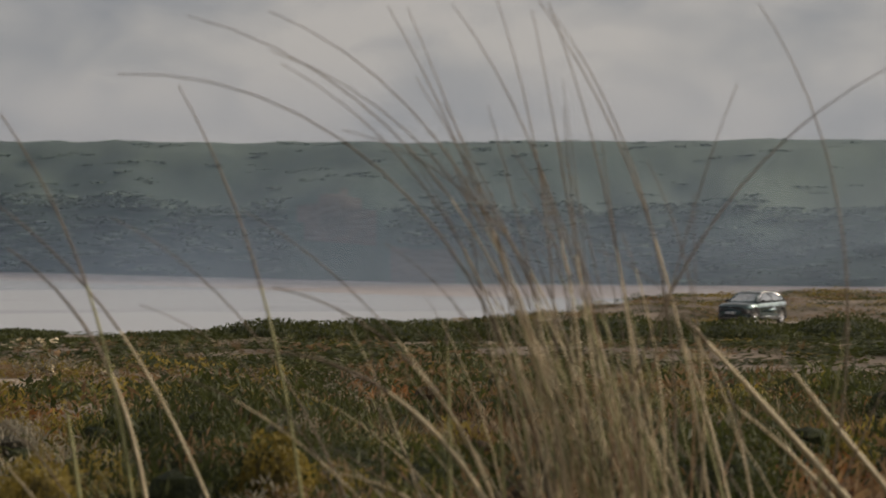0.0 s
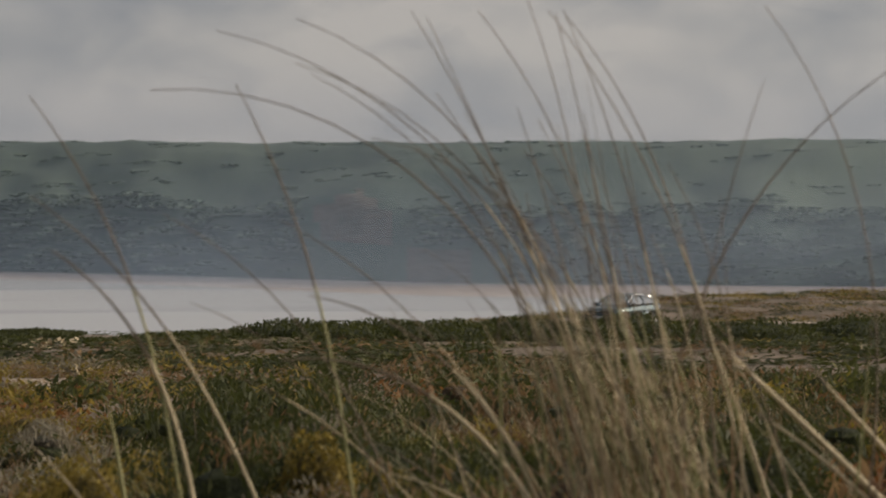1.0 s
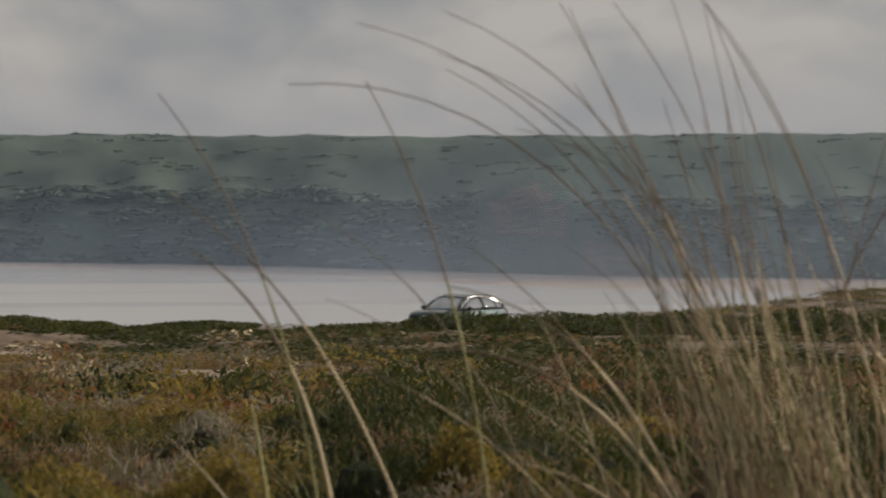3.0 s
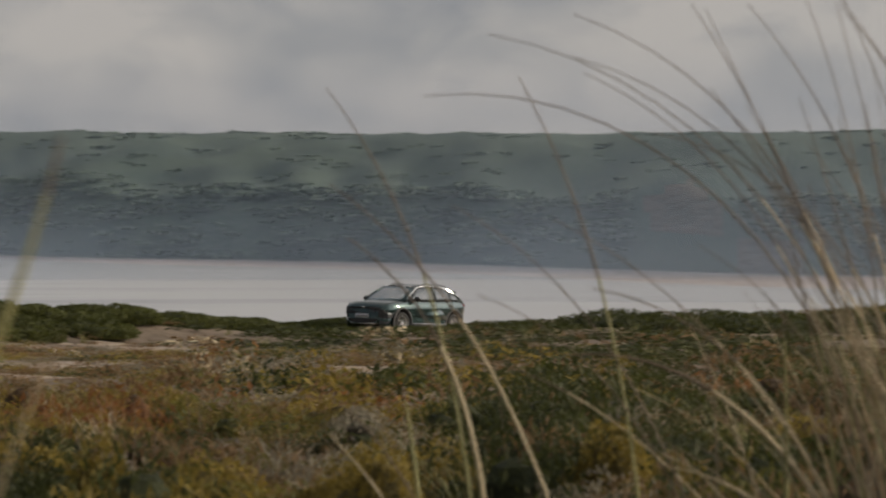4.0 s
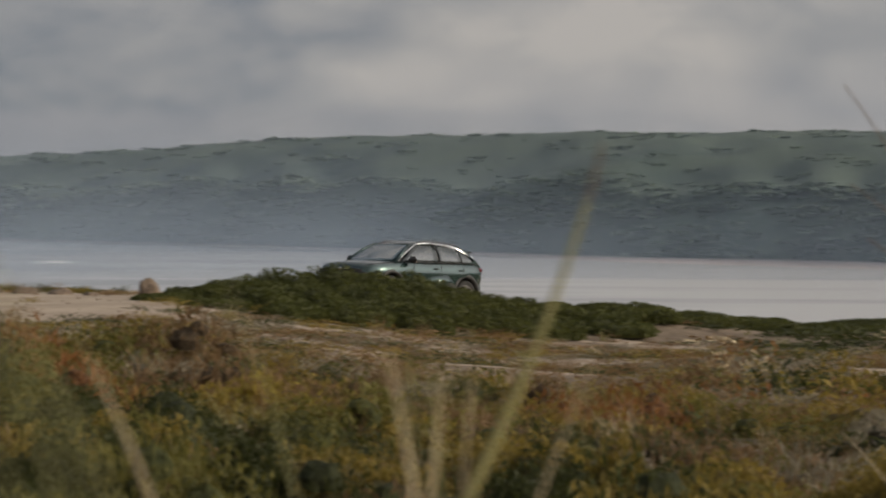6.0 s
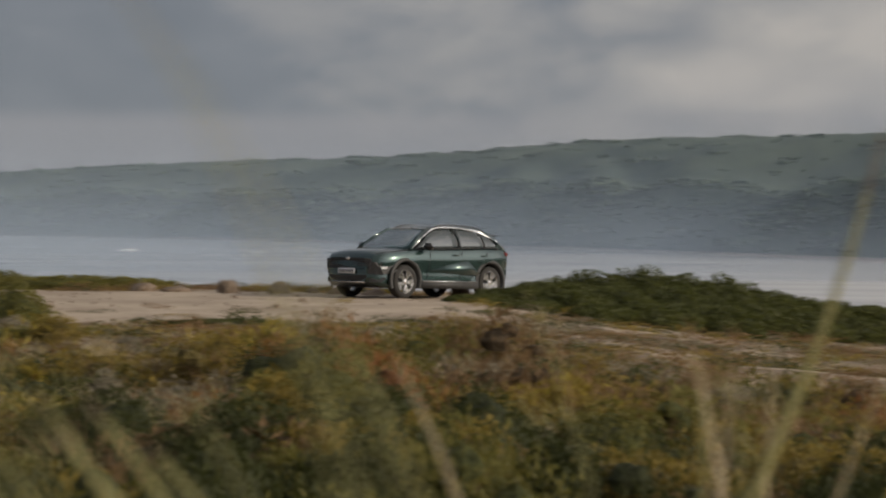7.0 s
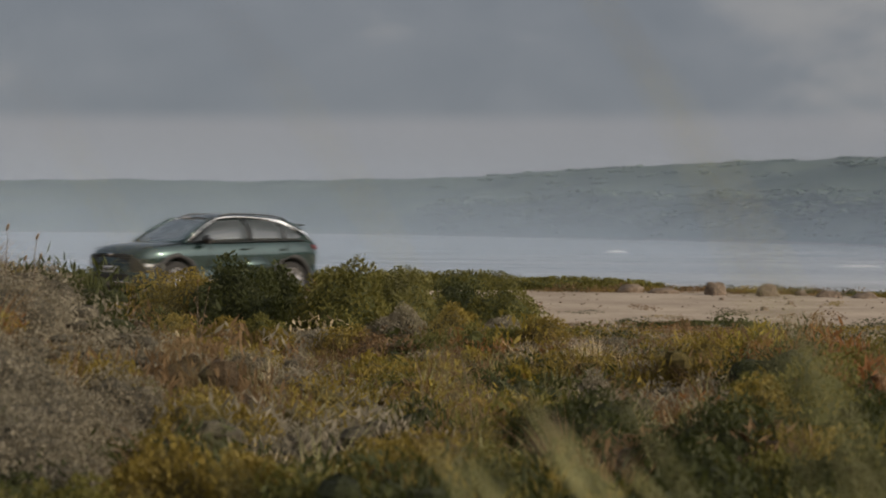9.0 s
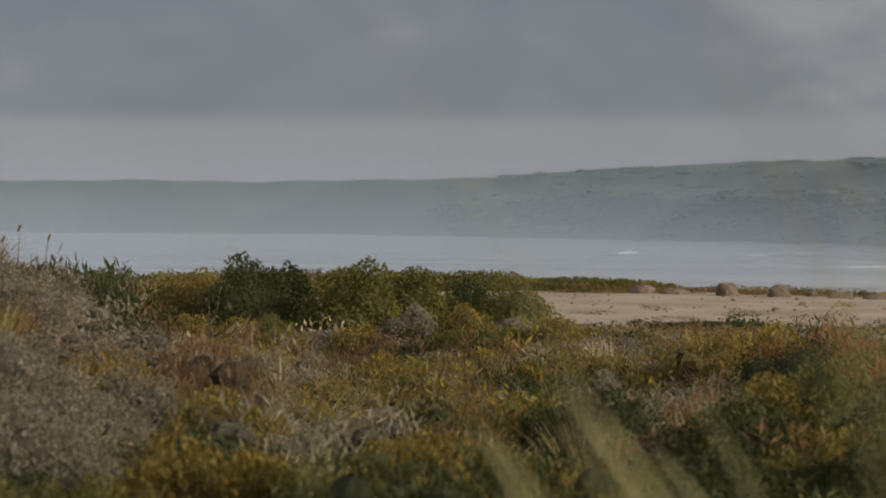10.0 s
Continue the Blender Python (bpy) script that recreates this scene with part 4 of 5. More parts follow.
def build_tussock():
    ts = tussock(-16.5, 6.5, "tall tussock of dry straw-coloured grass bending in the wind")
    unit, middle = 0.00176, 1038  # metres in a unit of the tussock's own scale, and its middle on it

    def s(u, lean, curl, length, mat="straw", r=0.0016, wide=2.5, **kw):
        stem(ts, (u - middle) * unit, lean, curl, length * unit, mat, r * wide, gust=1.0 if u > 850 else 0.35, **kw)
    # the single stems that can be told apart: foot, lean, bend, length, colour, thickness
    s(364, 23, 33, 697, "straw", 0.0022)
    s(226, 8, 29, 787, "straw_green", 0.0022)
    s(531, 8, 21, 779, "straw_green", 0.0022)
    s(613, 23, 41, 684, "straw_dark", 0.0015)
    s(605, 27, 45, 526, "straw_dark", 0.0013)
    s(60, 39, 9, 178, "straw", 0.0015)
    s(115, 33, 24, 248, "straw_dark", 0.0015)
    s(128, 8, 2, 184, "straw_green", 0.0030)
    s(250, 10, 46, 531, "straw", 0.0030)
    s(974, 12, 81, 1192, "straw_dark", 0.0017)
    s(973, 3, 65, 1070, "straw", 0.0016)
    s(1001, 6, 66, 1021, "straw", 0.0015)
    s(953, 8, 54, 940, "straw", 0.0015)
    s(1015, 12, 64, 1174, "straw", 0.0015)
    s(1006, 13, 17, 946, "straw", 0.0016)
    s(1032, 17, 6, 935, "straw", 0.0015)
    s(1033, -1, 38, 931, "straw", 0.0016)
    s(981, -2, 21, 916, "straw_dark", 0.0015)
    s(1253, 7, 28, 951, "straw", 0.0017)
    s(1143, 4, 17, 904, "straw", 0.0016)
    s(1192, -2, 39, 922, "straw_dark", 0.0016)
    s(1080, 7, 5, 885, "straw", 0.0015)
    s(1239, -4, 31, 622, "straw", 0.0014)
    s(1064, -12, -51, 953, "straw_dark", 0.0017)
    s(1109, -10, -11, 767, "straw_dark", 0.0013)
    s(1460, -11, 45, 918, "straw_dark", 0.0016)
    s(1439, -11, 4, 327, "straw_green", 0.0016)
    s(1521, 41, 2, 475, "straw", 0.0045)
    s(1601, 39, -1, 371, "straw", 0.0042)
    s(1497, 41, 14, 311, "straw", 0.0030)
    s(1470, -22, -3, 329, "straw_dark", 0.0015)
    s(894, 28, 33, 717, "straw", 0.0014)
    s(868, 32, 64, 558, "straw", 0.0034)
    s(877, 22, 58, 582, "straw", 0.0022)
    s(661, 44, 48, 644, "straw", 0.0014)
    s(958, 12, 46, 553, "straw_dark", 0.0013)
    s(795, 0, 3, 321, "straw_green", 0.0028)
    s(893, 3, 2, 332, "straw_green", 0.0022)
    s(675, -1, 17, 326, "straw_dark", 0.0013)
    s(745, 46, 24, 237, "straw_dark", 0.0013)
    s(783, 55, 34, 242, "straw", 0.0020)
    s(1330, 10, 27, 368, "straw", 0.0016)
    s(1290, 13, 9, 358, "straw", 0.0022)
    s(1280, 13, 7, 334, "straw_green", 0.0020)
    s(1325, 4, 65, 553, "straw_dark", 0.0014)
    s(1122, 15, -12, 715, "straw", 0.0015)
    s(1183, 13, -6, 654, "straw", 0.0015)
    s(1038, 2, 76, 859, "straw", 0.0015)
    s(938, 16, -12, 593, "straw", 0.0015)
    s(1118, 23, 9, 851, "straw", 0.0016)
    # the dense middle
    g = random.Random(3)
    for _ in range(62):
        u = g.gauss(1085, 72)
        tall = g.random() ** 1.5
        s(u, g.gauss(12, 6), g.uniform(0, 30), 260 + 520 * tall, g.choice(["straw", "straw", "straw", "straw_green", "straw_green", "straw_dark", "straw_red"]), g.uniform(0.0010, 0.0020), wide=1.9, depth=g.uniform(-0.12, 0.12))
    for _ in range(40):
        s(g.gauss(1120, 80), g.gauss(6, 16), g.uniform(-20, 40), g.uniform(120, 330), g.choice(["straw", "straw_red", "straw_red", "straw_green"]), g.uniform(0.0008, 0.0014), wide=1.9, depth=g.uniform(-0.15, 0.15))
    for _ in range(22):
        s(g.uniform(560, 1460), g.uniform(12, 46), g.uniform(10, 50), g.uniform(160, 420), g.choice(["straw", "straw_dark", "straw"]), g.uniform(0.0009, 0.0014), wide=1.9, depth=g.uniform(-0.2, 0.3))
    # more grass, further along the pan
    for az, d, rows in (
        (8.6, 2.4, ((-0.10, -25, 12, 0.47, 0.0058), (0.0, -20, -6, 0.22), (-0.10, 4, 4, 0.20), (-0.14, 0, 6, 0.18), (-0.12, -6, 4, 0.16), (-0.075, -3, -5, 0.17), (-0.13, -50, -65, 0.15, 0.004))),
        (13.5, 2.2, ((-0.05, 14, 8, 0.24), (0.08, 8, 6, 0.18), (-0.2, 20, 10, 0.2))),
        (20.9, 1.35, ((0.0, 16, 16, 0.20), (0.045, 20, 14, 0.16), (-0.07, 24, 16, 0.13))),
        (23.4, 1.0, ((0.03, 14, 26, 0.34), (0.07, 18, 24, 0.30))),
        (30.0, 1.8, ((-0.018, 24, 16, 0.11, 0.0035), (0.016, 30, 14, 0.12, 0.004), (0.069, 26, 12, 0.15, 0.004), (0.10, 32, 14, 0.14, 0.0045), (0.13, 30, 12, 0.16, 0.0045), (0.165, 34, 10, 0.13, 0.004), (0.05, 40, 16, 0.10, 0.003))),
        (30.6, 0.9, ((0.03, 18, 24, 0.27),)),
        (37.2, 1.0, ((0.02, 16, 22, 0.25),)),
    ):
        t2 = tussock(az, d, "loose tuft of tall dry grass close in front", "grass tufts in front")
        for foot, lean, curl, length, *thick in rows:
            wide = thick[0] if thick else g.uniform(0.0016, 0.003) * (1 if d > 1.5 else 0.62 if d > 1.1 else 0.42)
            stem(t2, foot, lean, curl, length, "straw_green" if thick or d < 1.5 else g.choice(["straw", "straw_green"]), wide)
    # thin dry flower stalks standing out of the heath
    for az, d, tall, n in ((6.2, 11.0, 0.40, 3), (5.2, 12.0, 0.36, 3), (2.8, 13.5, 0.34, 2), (44.2, 14.0, 0.34, 3), (43.0, 15.0, 0.36, 2), (39.4, 20.0, 0.5, 3), (32.8, 11.0, 0.4, 2), (-6.0, 12.0, 0.34, 3)):
        x, y = spot(az, d)
        ob = empty("dry_stalk", pose(x, y, float(ground_z(x, y)[0]) - 0.02, 0, 0, az), "thin dry flower stalks with nodding heads among the heath", "dry plant", "dry flower stalks")
        for i in range(n):
            V, F = stalk_mesh(g.uniform(-8, 8), g.uniform(-20, 30), tall * g.uniform(0.7, 1.1), 0.0035, 0.25, segs=8)
            part("stem", mesh_of("stem", V, F, M["straw_dark"], smooth=True), None, ob, where=pose(g.uniform(-0.2, 0.2), g.uniform(-0.1, 0.1), 0))
            top = Vector(V[-1])
            hb = bmesh.new()
            bmesh.ops.create_icosphere(hb, subdivisions=1, radius=1, matrix=Matrix.Translation(top + Vector((ob.children[-1].matrix_basis.translation.x, ob.children[-1].matrix_basis.translation.y, 0))) @ Matrix.Rotation(0.4, 4, "Y") @ Matrix.Diagonal((0.009, 0.009, 0.03, 1)))
            part("seed_head", hb, M["leaf_brown"], ob)


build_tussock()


# ---- the car ----
def paint(name, col, rough=0.25, metal=0.6, coat=1.0):
    return material(name, col, tuple(min(1, c * 1.12) for c in col), 2.0, rough, metal, bump=0, coat=coat)


PAINT = paint("dark_teal_metallic_paint", (0.030, 0.060, 0.057), 0.27, 0.6)
BLACK = material("black_plastic", (0.012, 0.012, 0.013), (0.022, 0.022, 0.023), 30, 0.5, bump=0.1, depth=0.001)
CLAD = material("grey_plastic_cladding", (0.026, 0.027, 0.027), (0.048, 0.048, 0.047), 30, 0.6, bump=0.1, depth=0.001)
CHROME = material("satin_chrome", (0.78, 0.78, 0.78), (0.86, 0.85, 0.84), 10, 0.2, 1.0, bump=0)
ALLOY = material("polished_alloy", (0.50, 0.50, 0.50), (0.68, 0.67, 0.66), 10, 0.25, 0.9, bump=0)
DIMMETAL = material("dark_chrome", (0.10, 0.10, 0.10), (0.15, 0.15, 0.15), 10, 0.3, 0.9, bump=0)
RUBBER = material("tyre_rubber", (0.016, 0.016, 0.016), (0.035, 0.033, 0.03), 20, 0.85, bump=0.3, depth=0.003)
LAMPGLASS = material("clear_lamp_glass", (0.45, 0.45, 0.45), (0.7, 0.7, 0.68), 20, 0.1, 0.4, bump=0)
REDLAMP = material("red_lamp_glass", (0.09, 0.008, 0.008), (0.16, 0.015, 0.015), 20, 0.2, bump=0)
PLATE = material("white_number_plate", (0.62, 0.63, 0.66), (0.72, 0.73, 0.75), 10, 0.5, bump=0)
INK = material("dark_plate_print", (0.03, 0.03, 0.035), (0.05, 0.05, 0.055), 10, 0.6, bump=0)
SEAT = material("dark_seat_cloth", (0.02, 0.02, 0.022), (0.04, 0.04, 0.042), 10, 0.9, bump=0)


def glass_material(name, tint, clear, ior):
    m = bpy.data.materials.new(name)
    m.use_nodes = True
    p = m.node_tree.nodes["Principled BSDF"]
    p.inputs["Base Color"].default_value = (*tint, 1)
    p.inputs["Roughness"].default_value = 0.03
    p.inputs["Transmission Weight"].default_value = clear
    p.inputs["IOR"].default_value = ior
    return m


GLASS = glass_material("tinted_windscreen_glass", (0.12, 0.20, 0.19), 0.8, 1.5)
SIDEGLASS = glass_material("reflecting_side_glass", (0.03, 0.04, 0.04), 0.15, 2.1)
LEN, NOSE, WID = 4.26, 2.23, 1.865


def outline_half(x):
    """Half width of the body at x (0 at the nose, 1 at the tail)."""
    return WID / 2 * float(np.interp(x, [0, 0.02, 0.05, 0.10, 0.2, 0.5, 0.8, 0.92, 0.97, 1.0], [0.62, 0.76, 0.87, 0.95, 0.995, 1.0, 1.0, 0.965, 0.92, 0.84]))


def shoulder_z(x):
    return float(np.interp(x, [0, 0.015, 0.05, 0.12, 0.27, 0.30, 0.5, 0.75, 0.9, 0.965, 1.0], [0.73, 0.865, 0.952, 1.0, 1.048, 1.06, 1.075, 1.11, 1.125, 1.10, 1.0]))


def sill_z(x):
    return float(np.interp(x, [0, 0.05, 0.12, 0.2, 0.8, 0.9, 0.96, 1.0], [0.36, 0.25, 0.22, 0.22, 0.22, 0.26, 0.34, 0.44]))


def body_mesh():
    """The painted lower body as a loft of sections, wheel arches cut out."""
    bm = bmesh.new()
    xs = [0, 0.008, 0.02, 0.04, 0.07, 0.11, 0.16, 0.22, 0.28, 0.34, 0.42, 0.5, 0.58, 0.66, 0.74, 0.8, 0.86, 0.91, 0.95, 0.98, 1.0]
    rings = []
    for x in xs:
        w, hi, lo = outline_half(x), shoulder_z(x), sill_z(x)
        X = NOSE - x * LEN
        crown = 0.05 if 0.02 < x < 0.27 else 0.03
        prof = [(0.90, 0), (0.965, 0.07), (0.985, 0.2), (0.965, 0.36), (0.975, 0.52), (1.0, 0.68), (1.0, 0.78), (0.975, 0.9), (0.93, 0.97), (0.84, 1.0)]
        ring = [(w * a, lo + (hi - lo) * b) for a, b in prof] + [(w * 0.6, hi + crown * 0.7), (w * 0.25, hi + crown), (0, hi + crown * 1.05)]
        pts = [(X, y, z) for y, z in ring] + [(X, -y, z) for y, z in reversed(ring[:-1])]
        rings.append([bm.verts.new(p) for p in pts])
    for a, b in zip(rings, rings[1:]):
        for i in range(len(a)):
            j = (i + 1) % len(a)
            bm.faces.new((a[i], b[i], b[j], a[j]))
    bm.faces.new(rings[0])
    bm.faces.new(list(reversed(rings[-1])))
    bmesh.ops.recalc_face_normals(bm, faces=bm.faces)
    return bm


AXLE = (1.375, -1.325)
TRACK, WHEEL_R = 0.80, 0.36


def cut(bm, discs):
    """Cuts round wells through the body's sides."""
    me = bpy.data.meshes.new("work")
    bm.to_mesh(me)
    bm.free()
    work = bpy.data.objects.new("work", me)
    scene.collection.objects.link(work)
    tools = []
    for x, y in discs:
        b = bmesh.new()
        bmesh.ops.create_cone(b, cap_ends=True, segments=40, radius1=0.43, radius2=0.43, depth=0.5, matrix=Matrix.Translation((x, y, WHEEL_R + 0.02)) @ Matrix.Rotation(radians(90), 4, "X"))
        c = bpy.data.meshes.new("tool")
        b.to_mesh(c)
        b.free()
        o = bpy.data.objects.new("tool", c)
        scene.collection.objects.link(o)
        tools.append(o)
        mod = work.modifiers.new("well", "BOOLEAN")
        mod.operation, mod.object, mod.solver = "DIFFERENCE", o, "EXACT"
    dg = bpy.context.evaluated_depsgraph_get()
    dg.update()
    res = bpy.data.meshes.new_from_object(work.evaluated_get(dg))
    for o in [work, *tools]:
        bpy.data.objects.remove(o)
    return res


def smooth_mesh(me, mat, angle=35):
    me.materials.clear()
    me.materials.append(mat)
    me.polygons.foreach_set("use_smooth", np.ones(len(me.polygons), bool))
    me.polygons.foreach_set("material_index", np.zeros(len(me.polygons), np.int32))
    me.set_sharp_from_angle(angle=radians(angle))
    return me


def slab(corners, thick, way):
    """A plate with the given outline (list of points), thickened along way."""
    bm = bmesh.new()
    a = [bm.verts.new(p) for p in corners]
    b = [bm.verts.new(Vector(p) + Vector(way) * thick) for p in corners]
    bm.faces.new(a)
    bm.faces.new(list(reversed(b)))
    for i in range(len(a)):
        j = (i + 1) % len(a)
        bm.faces.new((a[j], a[i], b[i], b[j]))
    bmesh.ops.recalc_face_normals(bm, faces=bm.faces)
    return bm


def block(x, y, z, w, d, h, bevel=0.01):
    bm = bmesh.new()
    bmesh.ops.create_cube(bm, size=1, matrix=Matrix.Translation((x, y, z)) @ Matrix.Diagonal((w, d, h, 1)))
    if bevel:
        bmesh.ops.bevel(bm, geom=bm.edges[:], offset=bevel, segments=2, affect="EDGES")
    return bm


def tube(points, radius, sides=6, flat=1.0):
    bm = bmesh.new()
    rings = []
    P = [Vector(p) for p in points]
    for i, p in enumerate(P):
        q = (P[min(i + 1, len(P) - 1)] - P[max(i - 1, 0)]).normalized()
        s = q.cross(Vector((0, 1, 0))).normalized()
        u = q.cross(s).normalized()
        rings.append([bm.verts.new(p + (s * math.cos(6.2832 * k / sides) + u * flat * math.sin(6.2832 * k / sides)) * (radius[i] if isinstance(radius, list) else radius)) for k in range(sides)])
    for a, b in zip(rings, rings[1:]):
        for k in range(sides):
            bm.faces.new((a[k], a[(k + 1) % sides], b[(k + 1) % sides], b[k]))
    bm.faces.new(rings[0])
    bm.faces.new(rings[-1])
    bmesh.ops.recalc_face_normals(bm, faces=bm.faces)
    return bm


# greenhouse: the roof's line above the shoulder, x from the middle, half width and height
def roof_z(x):
    return float(np.interp(x, [-1.76, -1.6, -1.4, -1.05, -0.6, -0.1, 0.2, 0.42], [1.42, 1.468, 1.515, 1.562, 1.585, 1.582, 1.558, 1.518]))


def roof_half(x):
    return float(np.interp(x, [-1.8, -1.5, -1.0, 0.0, 0.42], [0.55, 0.585, 0.62, 0.625, 0.60]))


def belt_half(x):
    return float(np.interp(x, [-2.2, -1.9, -1.2, 0.3, 1.15], [0.74, 0.80, 0.855, 0.855, 0.80]))


def lathe(profile, segs=40):
    """Turns (radius, y) pairs round the y axis."""
    bm = bmesh.new()
    rings = [[bm.verts.new((r * math.cos(6.28318 * k / segs), y, r * math.sin(6.28318 * k / segs))) for k in range(segs)] for r, y in profile]
    for a, b in zip(rings, rings[1:]):
        for k in range(segs):
            bm.faces.new((a[k], a[(k + 1) % segs], b[(k + 1) % segs], b[k]))
    bmesh.ops.recalc_face_normals(bm, faces=bm.faces)
    return bm


def wheel_parts(car, x, side):
    w = new("wheel")
    w.parent = car
    w.matrix_basis = pose(x, side * TRACK, WHEEL_R)
    o = side  # outwards
    part("tyre", lathe([(0.245, -0.11), (0.30, -0.118), (0.345, -0.105), (0.36, -0.07), (0.36, 0.07), (0.345, 0.105), (0.30, 0.118), (0.245, 0.11)]), RUBBER, w)
    rim = part("rim", lathe([(0.25, -0.10), (0.235, -0.09), (0.22, 0.0), (0.232, 0.085), (0.252, 0.112), (0.258, 0.10)] if o > 0 else [(0.25, 0.10), (0.235, 0.09), (0.22, 0.0), (0.232, -0.085), (0.252, -0.112), (0.258, -0.10)]), ALLOY, w)
    part("brake_disc", lathe([(0.0, o * 0.005), (0.17, o * 0.005), (0.17, o * 0.02), (0.0, o * 0.02)], 24), CLAD, w)
    for k in range(5):
        a0 = 72 * k
        for twist, off in ((9, 0.0), (-9, 0.0)):
            a, b = radians(a0 + twist * 0.35), radians(a0 + twist * 1.5)
            p0 = Vector((0.05 * math.cos(a), 0, 0.05 * math.sin(a)))
            p1 = Vector((0.245 * math.cos(b), 0, 0.245 * math.sin(b)))
            n = Vector((-math.sin(b), 0, math.cos(b))) * 0.026
            part("spoke", slab([p0 - n * 0.7 + Vector((0, o * 0.075, 0)), p1 - n + Vector((0, o * 0.088, 0)), p1 + n + Vector((0, o * 0.088, 0)), p0 + n * 0.7 + Vector((0, o * 0.075, 0))], 0.022, (0, o, 0)), ALLOY, w, smooth=False)
    part("hub_cap", lathe([(0.0, o * 0.115), (0.045, o * 0.11), (0.055, o * 0.095), (0.055, o * 0.06)], 20), ALLOY, w)
    return w


def build_car():
    car = empty("car", pose(0, 0, 0), "dark teal metallic compact SUV with chrome window line on the track", "car")
    body = part("body", smooth_mesh(cut(body_mesh(), [(x, s * 0.86) for x in AXLE for s in (1, -1)]), PAINT, 28), None, car)
    # dark underbody and wheel wells
    part("underbody", block(0, 0, 0.36, 3.9, 1.18, 0.3, 0.02), BLACK, car)
    # wheel arch cladding
    for x in AXLE:
        for s in (1, -1):
            bm = bmesh.new()
            inner, outer, deep = [], [], []
            for k in range(25):
                a = radians(-22 + 224 * k / 24)
                c, sn = math.cos(a), math.sin(a)
                y = s * (outline_half((NOSE - x) / LEN) * 0.985 + 0.022)
                inner.append(bm.verts.new((x + 0.415 * c, y, WHEEL_R + 0.02 + 0.415 * sn)))
                outer.append(bm.verts.new((x + 0.492 * c, y - s * 0.012, max(WHEEL_R + 0.02 + 0.492 * sn, 0.2))))
                deep.append(bm.verts.new((x + 0.415 * c, y - s * 0.20, WHEEL_R + 0.02 + 0.415 * sn)))
            edge = [bm.verts.new(v.co - Vector((0, s * 0.03, 0))) for v in outer]
            for k in range(24):
                bm.faces.new((inner[k], inner[k + 1], outer[k + 1], outer[k]))
                bm.faces.new((inner[k], inner[k + 1], deep[k + 1], deep[k]))
                bm.faces.new((outer[k], outer[k + 1], edge[k + 1], edge[k]))
            bmesh.ops.recalc_face_normals(bm, faces=bm.faces)
            part("arch_cladding", bm, CLAD, body, "grey plastic wheel arch cladding")
    for s in (1, -1):
        part("side_skirt", block(0, s * 0.905, 0.30, 1.86, 0.06, 0.17, 0.015), CLAD, body, "grey plastic sill cladding")
        part("sill_strip", block(0, s * 0.94, 0.375, 1.72, 0.012, 0.022, 0.004), CHROME, body, "satin chrome sill strip")
        # doors: shut lines and the slanting crease
        for x0, z0, x1, z1 in ((0.72, 0.42, 0.62, 1.06), (-0.34, 0.42, -0.36, 1.08), (-0.98, 0.62, -1.22, 1.08)):
            part("door_seam", tube([(x0, s * 0.918, z0), ((x0 + x1) / 2, s * 0.93, (z0 + z1) / 2), (x1, s * 0.925, z1 - 0.03)], 0.006, 5), BLACK, body)
        for x in (-0.16, -1.10):
            part("door_handle", block(x, s * 0.945, 0.955, 0.19, 0.035, 0.032, 0.01), PAINT, body)
        part("door_crease", slab([(0.72, s * 0.913, 0.60), (-0.55, s * 0.918, 0.84), (-0.95, s * 0.93, 0.55), (-0.75, s * 0.915, 0.50)], 0.016, (0, s, 0)), PAINT, body)
    # cabin glass and pillars
    def roof_pt(x, s, k=1.0):
        return Vector((x, s * roof_half(x) * k, roof_z(x)))
    def belt_pt(x, s):
        return Vector((x, s * belt_half(x), shoulder_z((NOSE - x) / LEN) + 0.012))
    roof = bmesh.new()
    xs = np.linspace(0.42, -1.76, 16)
    rows = []
    for x in xs:
        rows.append([roof.verts.new((x, roof_half(x) * k, roof_z(x) + 0.035 * (1 - k * k) - (0.012 if abs(k) > 0.99 else 0))) for k in (-1, -0.96, -0.7, -0.35, 0, 0.35, 0.7, 0.96, 1)])
    for a, b in zip(rows, rows[1:]):
        for i in range(8):
            roof.faces.new((a[i], a[i + 1], b[i + 1], b[i]))
    bmesh.ops.solidify(roof, geom=roof.faces[:], thickness=0.02)
    bmesh.ops.recalc_face_normals(roof, faces=roof.faces)
    part("roof", roof, PAINT, car)
    ws = [belt_pt(1.12, 1) + Vector((0.05, 0, 0.0)), roof_pt(0.41, 1), roof_pt(0.41, -1), belt_pt(1.12, -1) + Vector((0.05, 0, 0.0))]
    bow = bmesh.new()
    for j in range(7):
        v = j / 6
        for i in range(9):
            u = i / 8
            p = ws[0].lerp(ws[3], u).lerp(ws[1].lerp(ws[2], u), v)
            p += Vector((0.16 * (1 - (2 * u - 1) ** 2) * (1 - v * 0.6), 0, 0.02 * math.sin(v * 3.14)))
            bow.verts.new(p)
    bow.verts.ensure_lookup_table()
    for j in range(6):
        for i in range(8):
            bow.faces.new([bow.verts[q] for q in (j * 9 + i, j * 9 + i + 1, j * 9 + i + 10, j * 9 + i + 9)])
    bmesh.ops.solidify(bow, geom=bow.faces[:], thickness=0.006)
    bmesh.ops.recalc_face_normals(bow, faces=bow.faces)
    part("windscreen", bow, GLASS, car, "tinted windscreen").visible_shadow = False
    rear = slab([roof_pt(-1.74, 1), belt_pt(-1.98, 1), belt_pt(-1.98, -1), roof_pt(-1.74, -1)], 0.006, (-1, 0, 0.3))
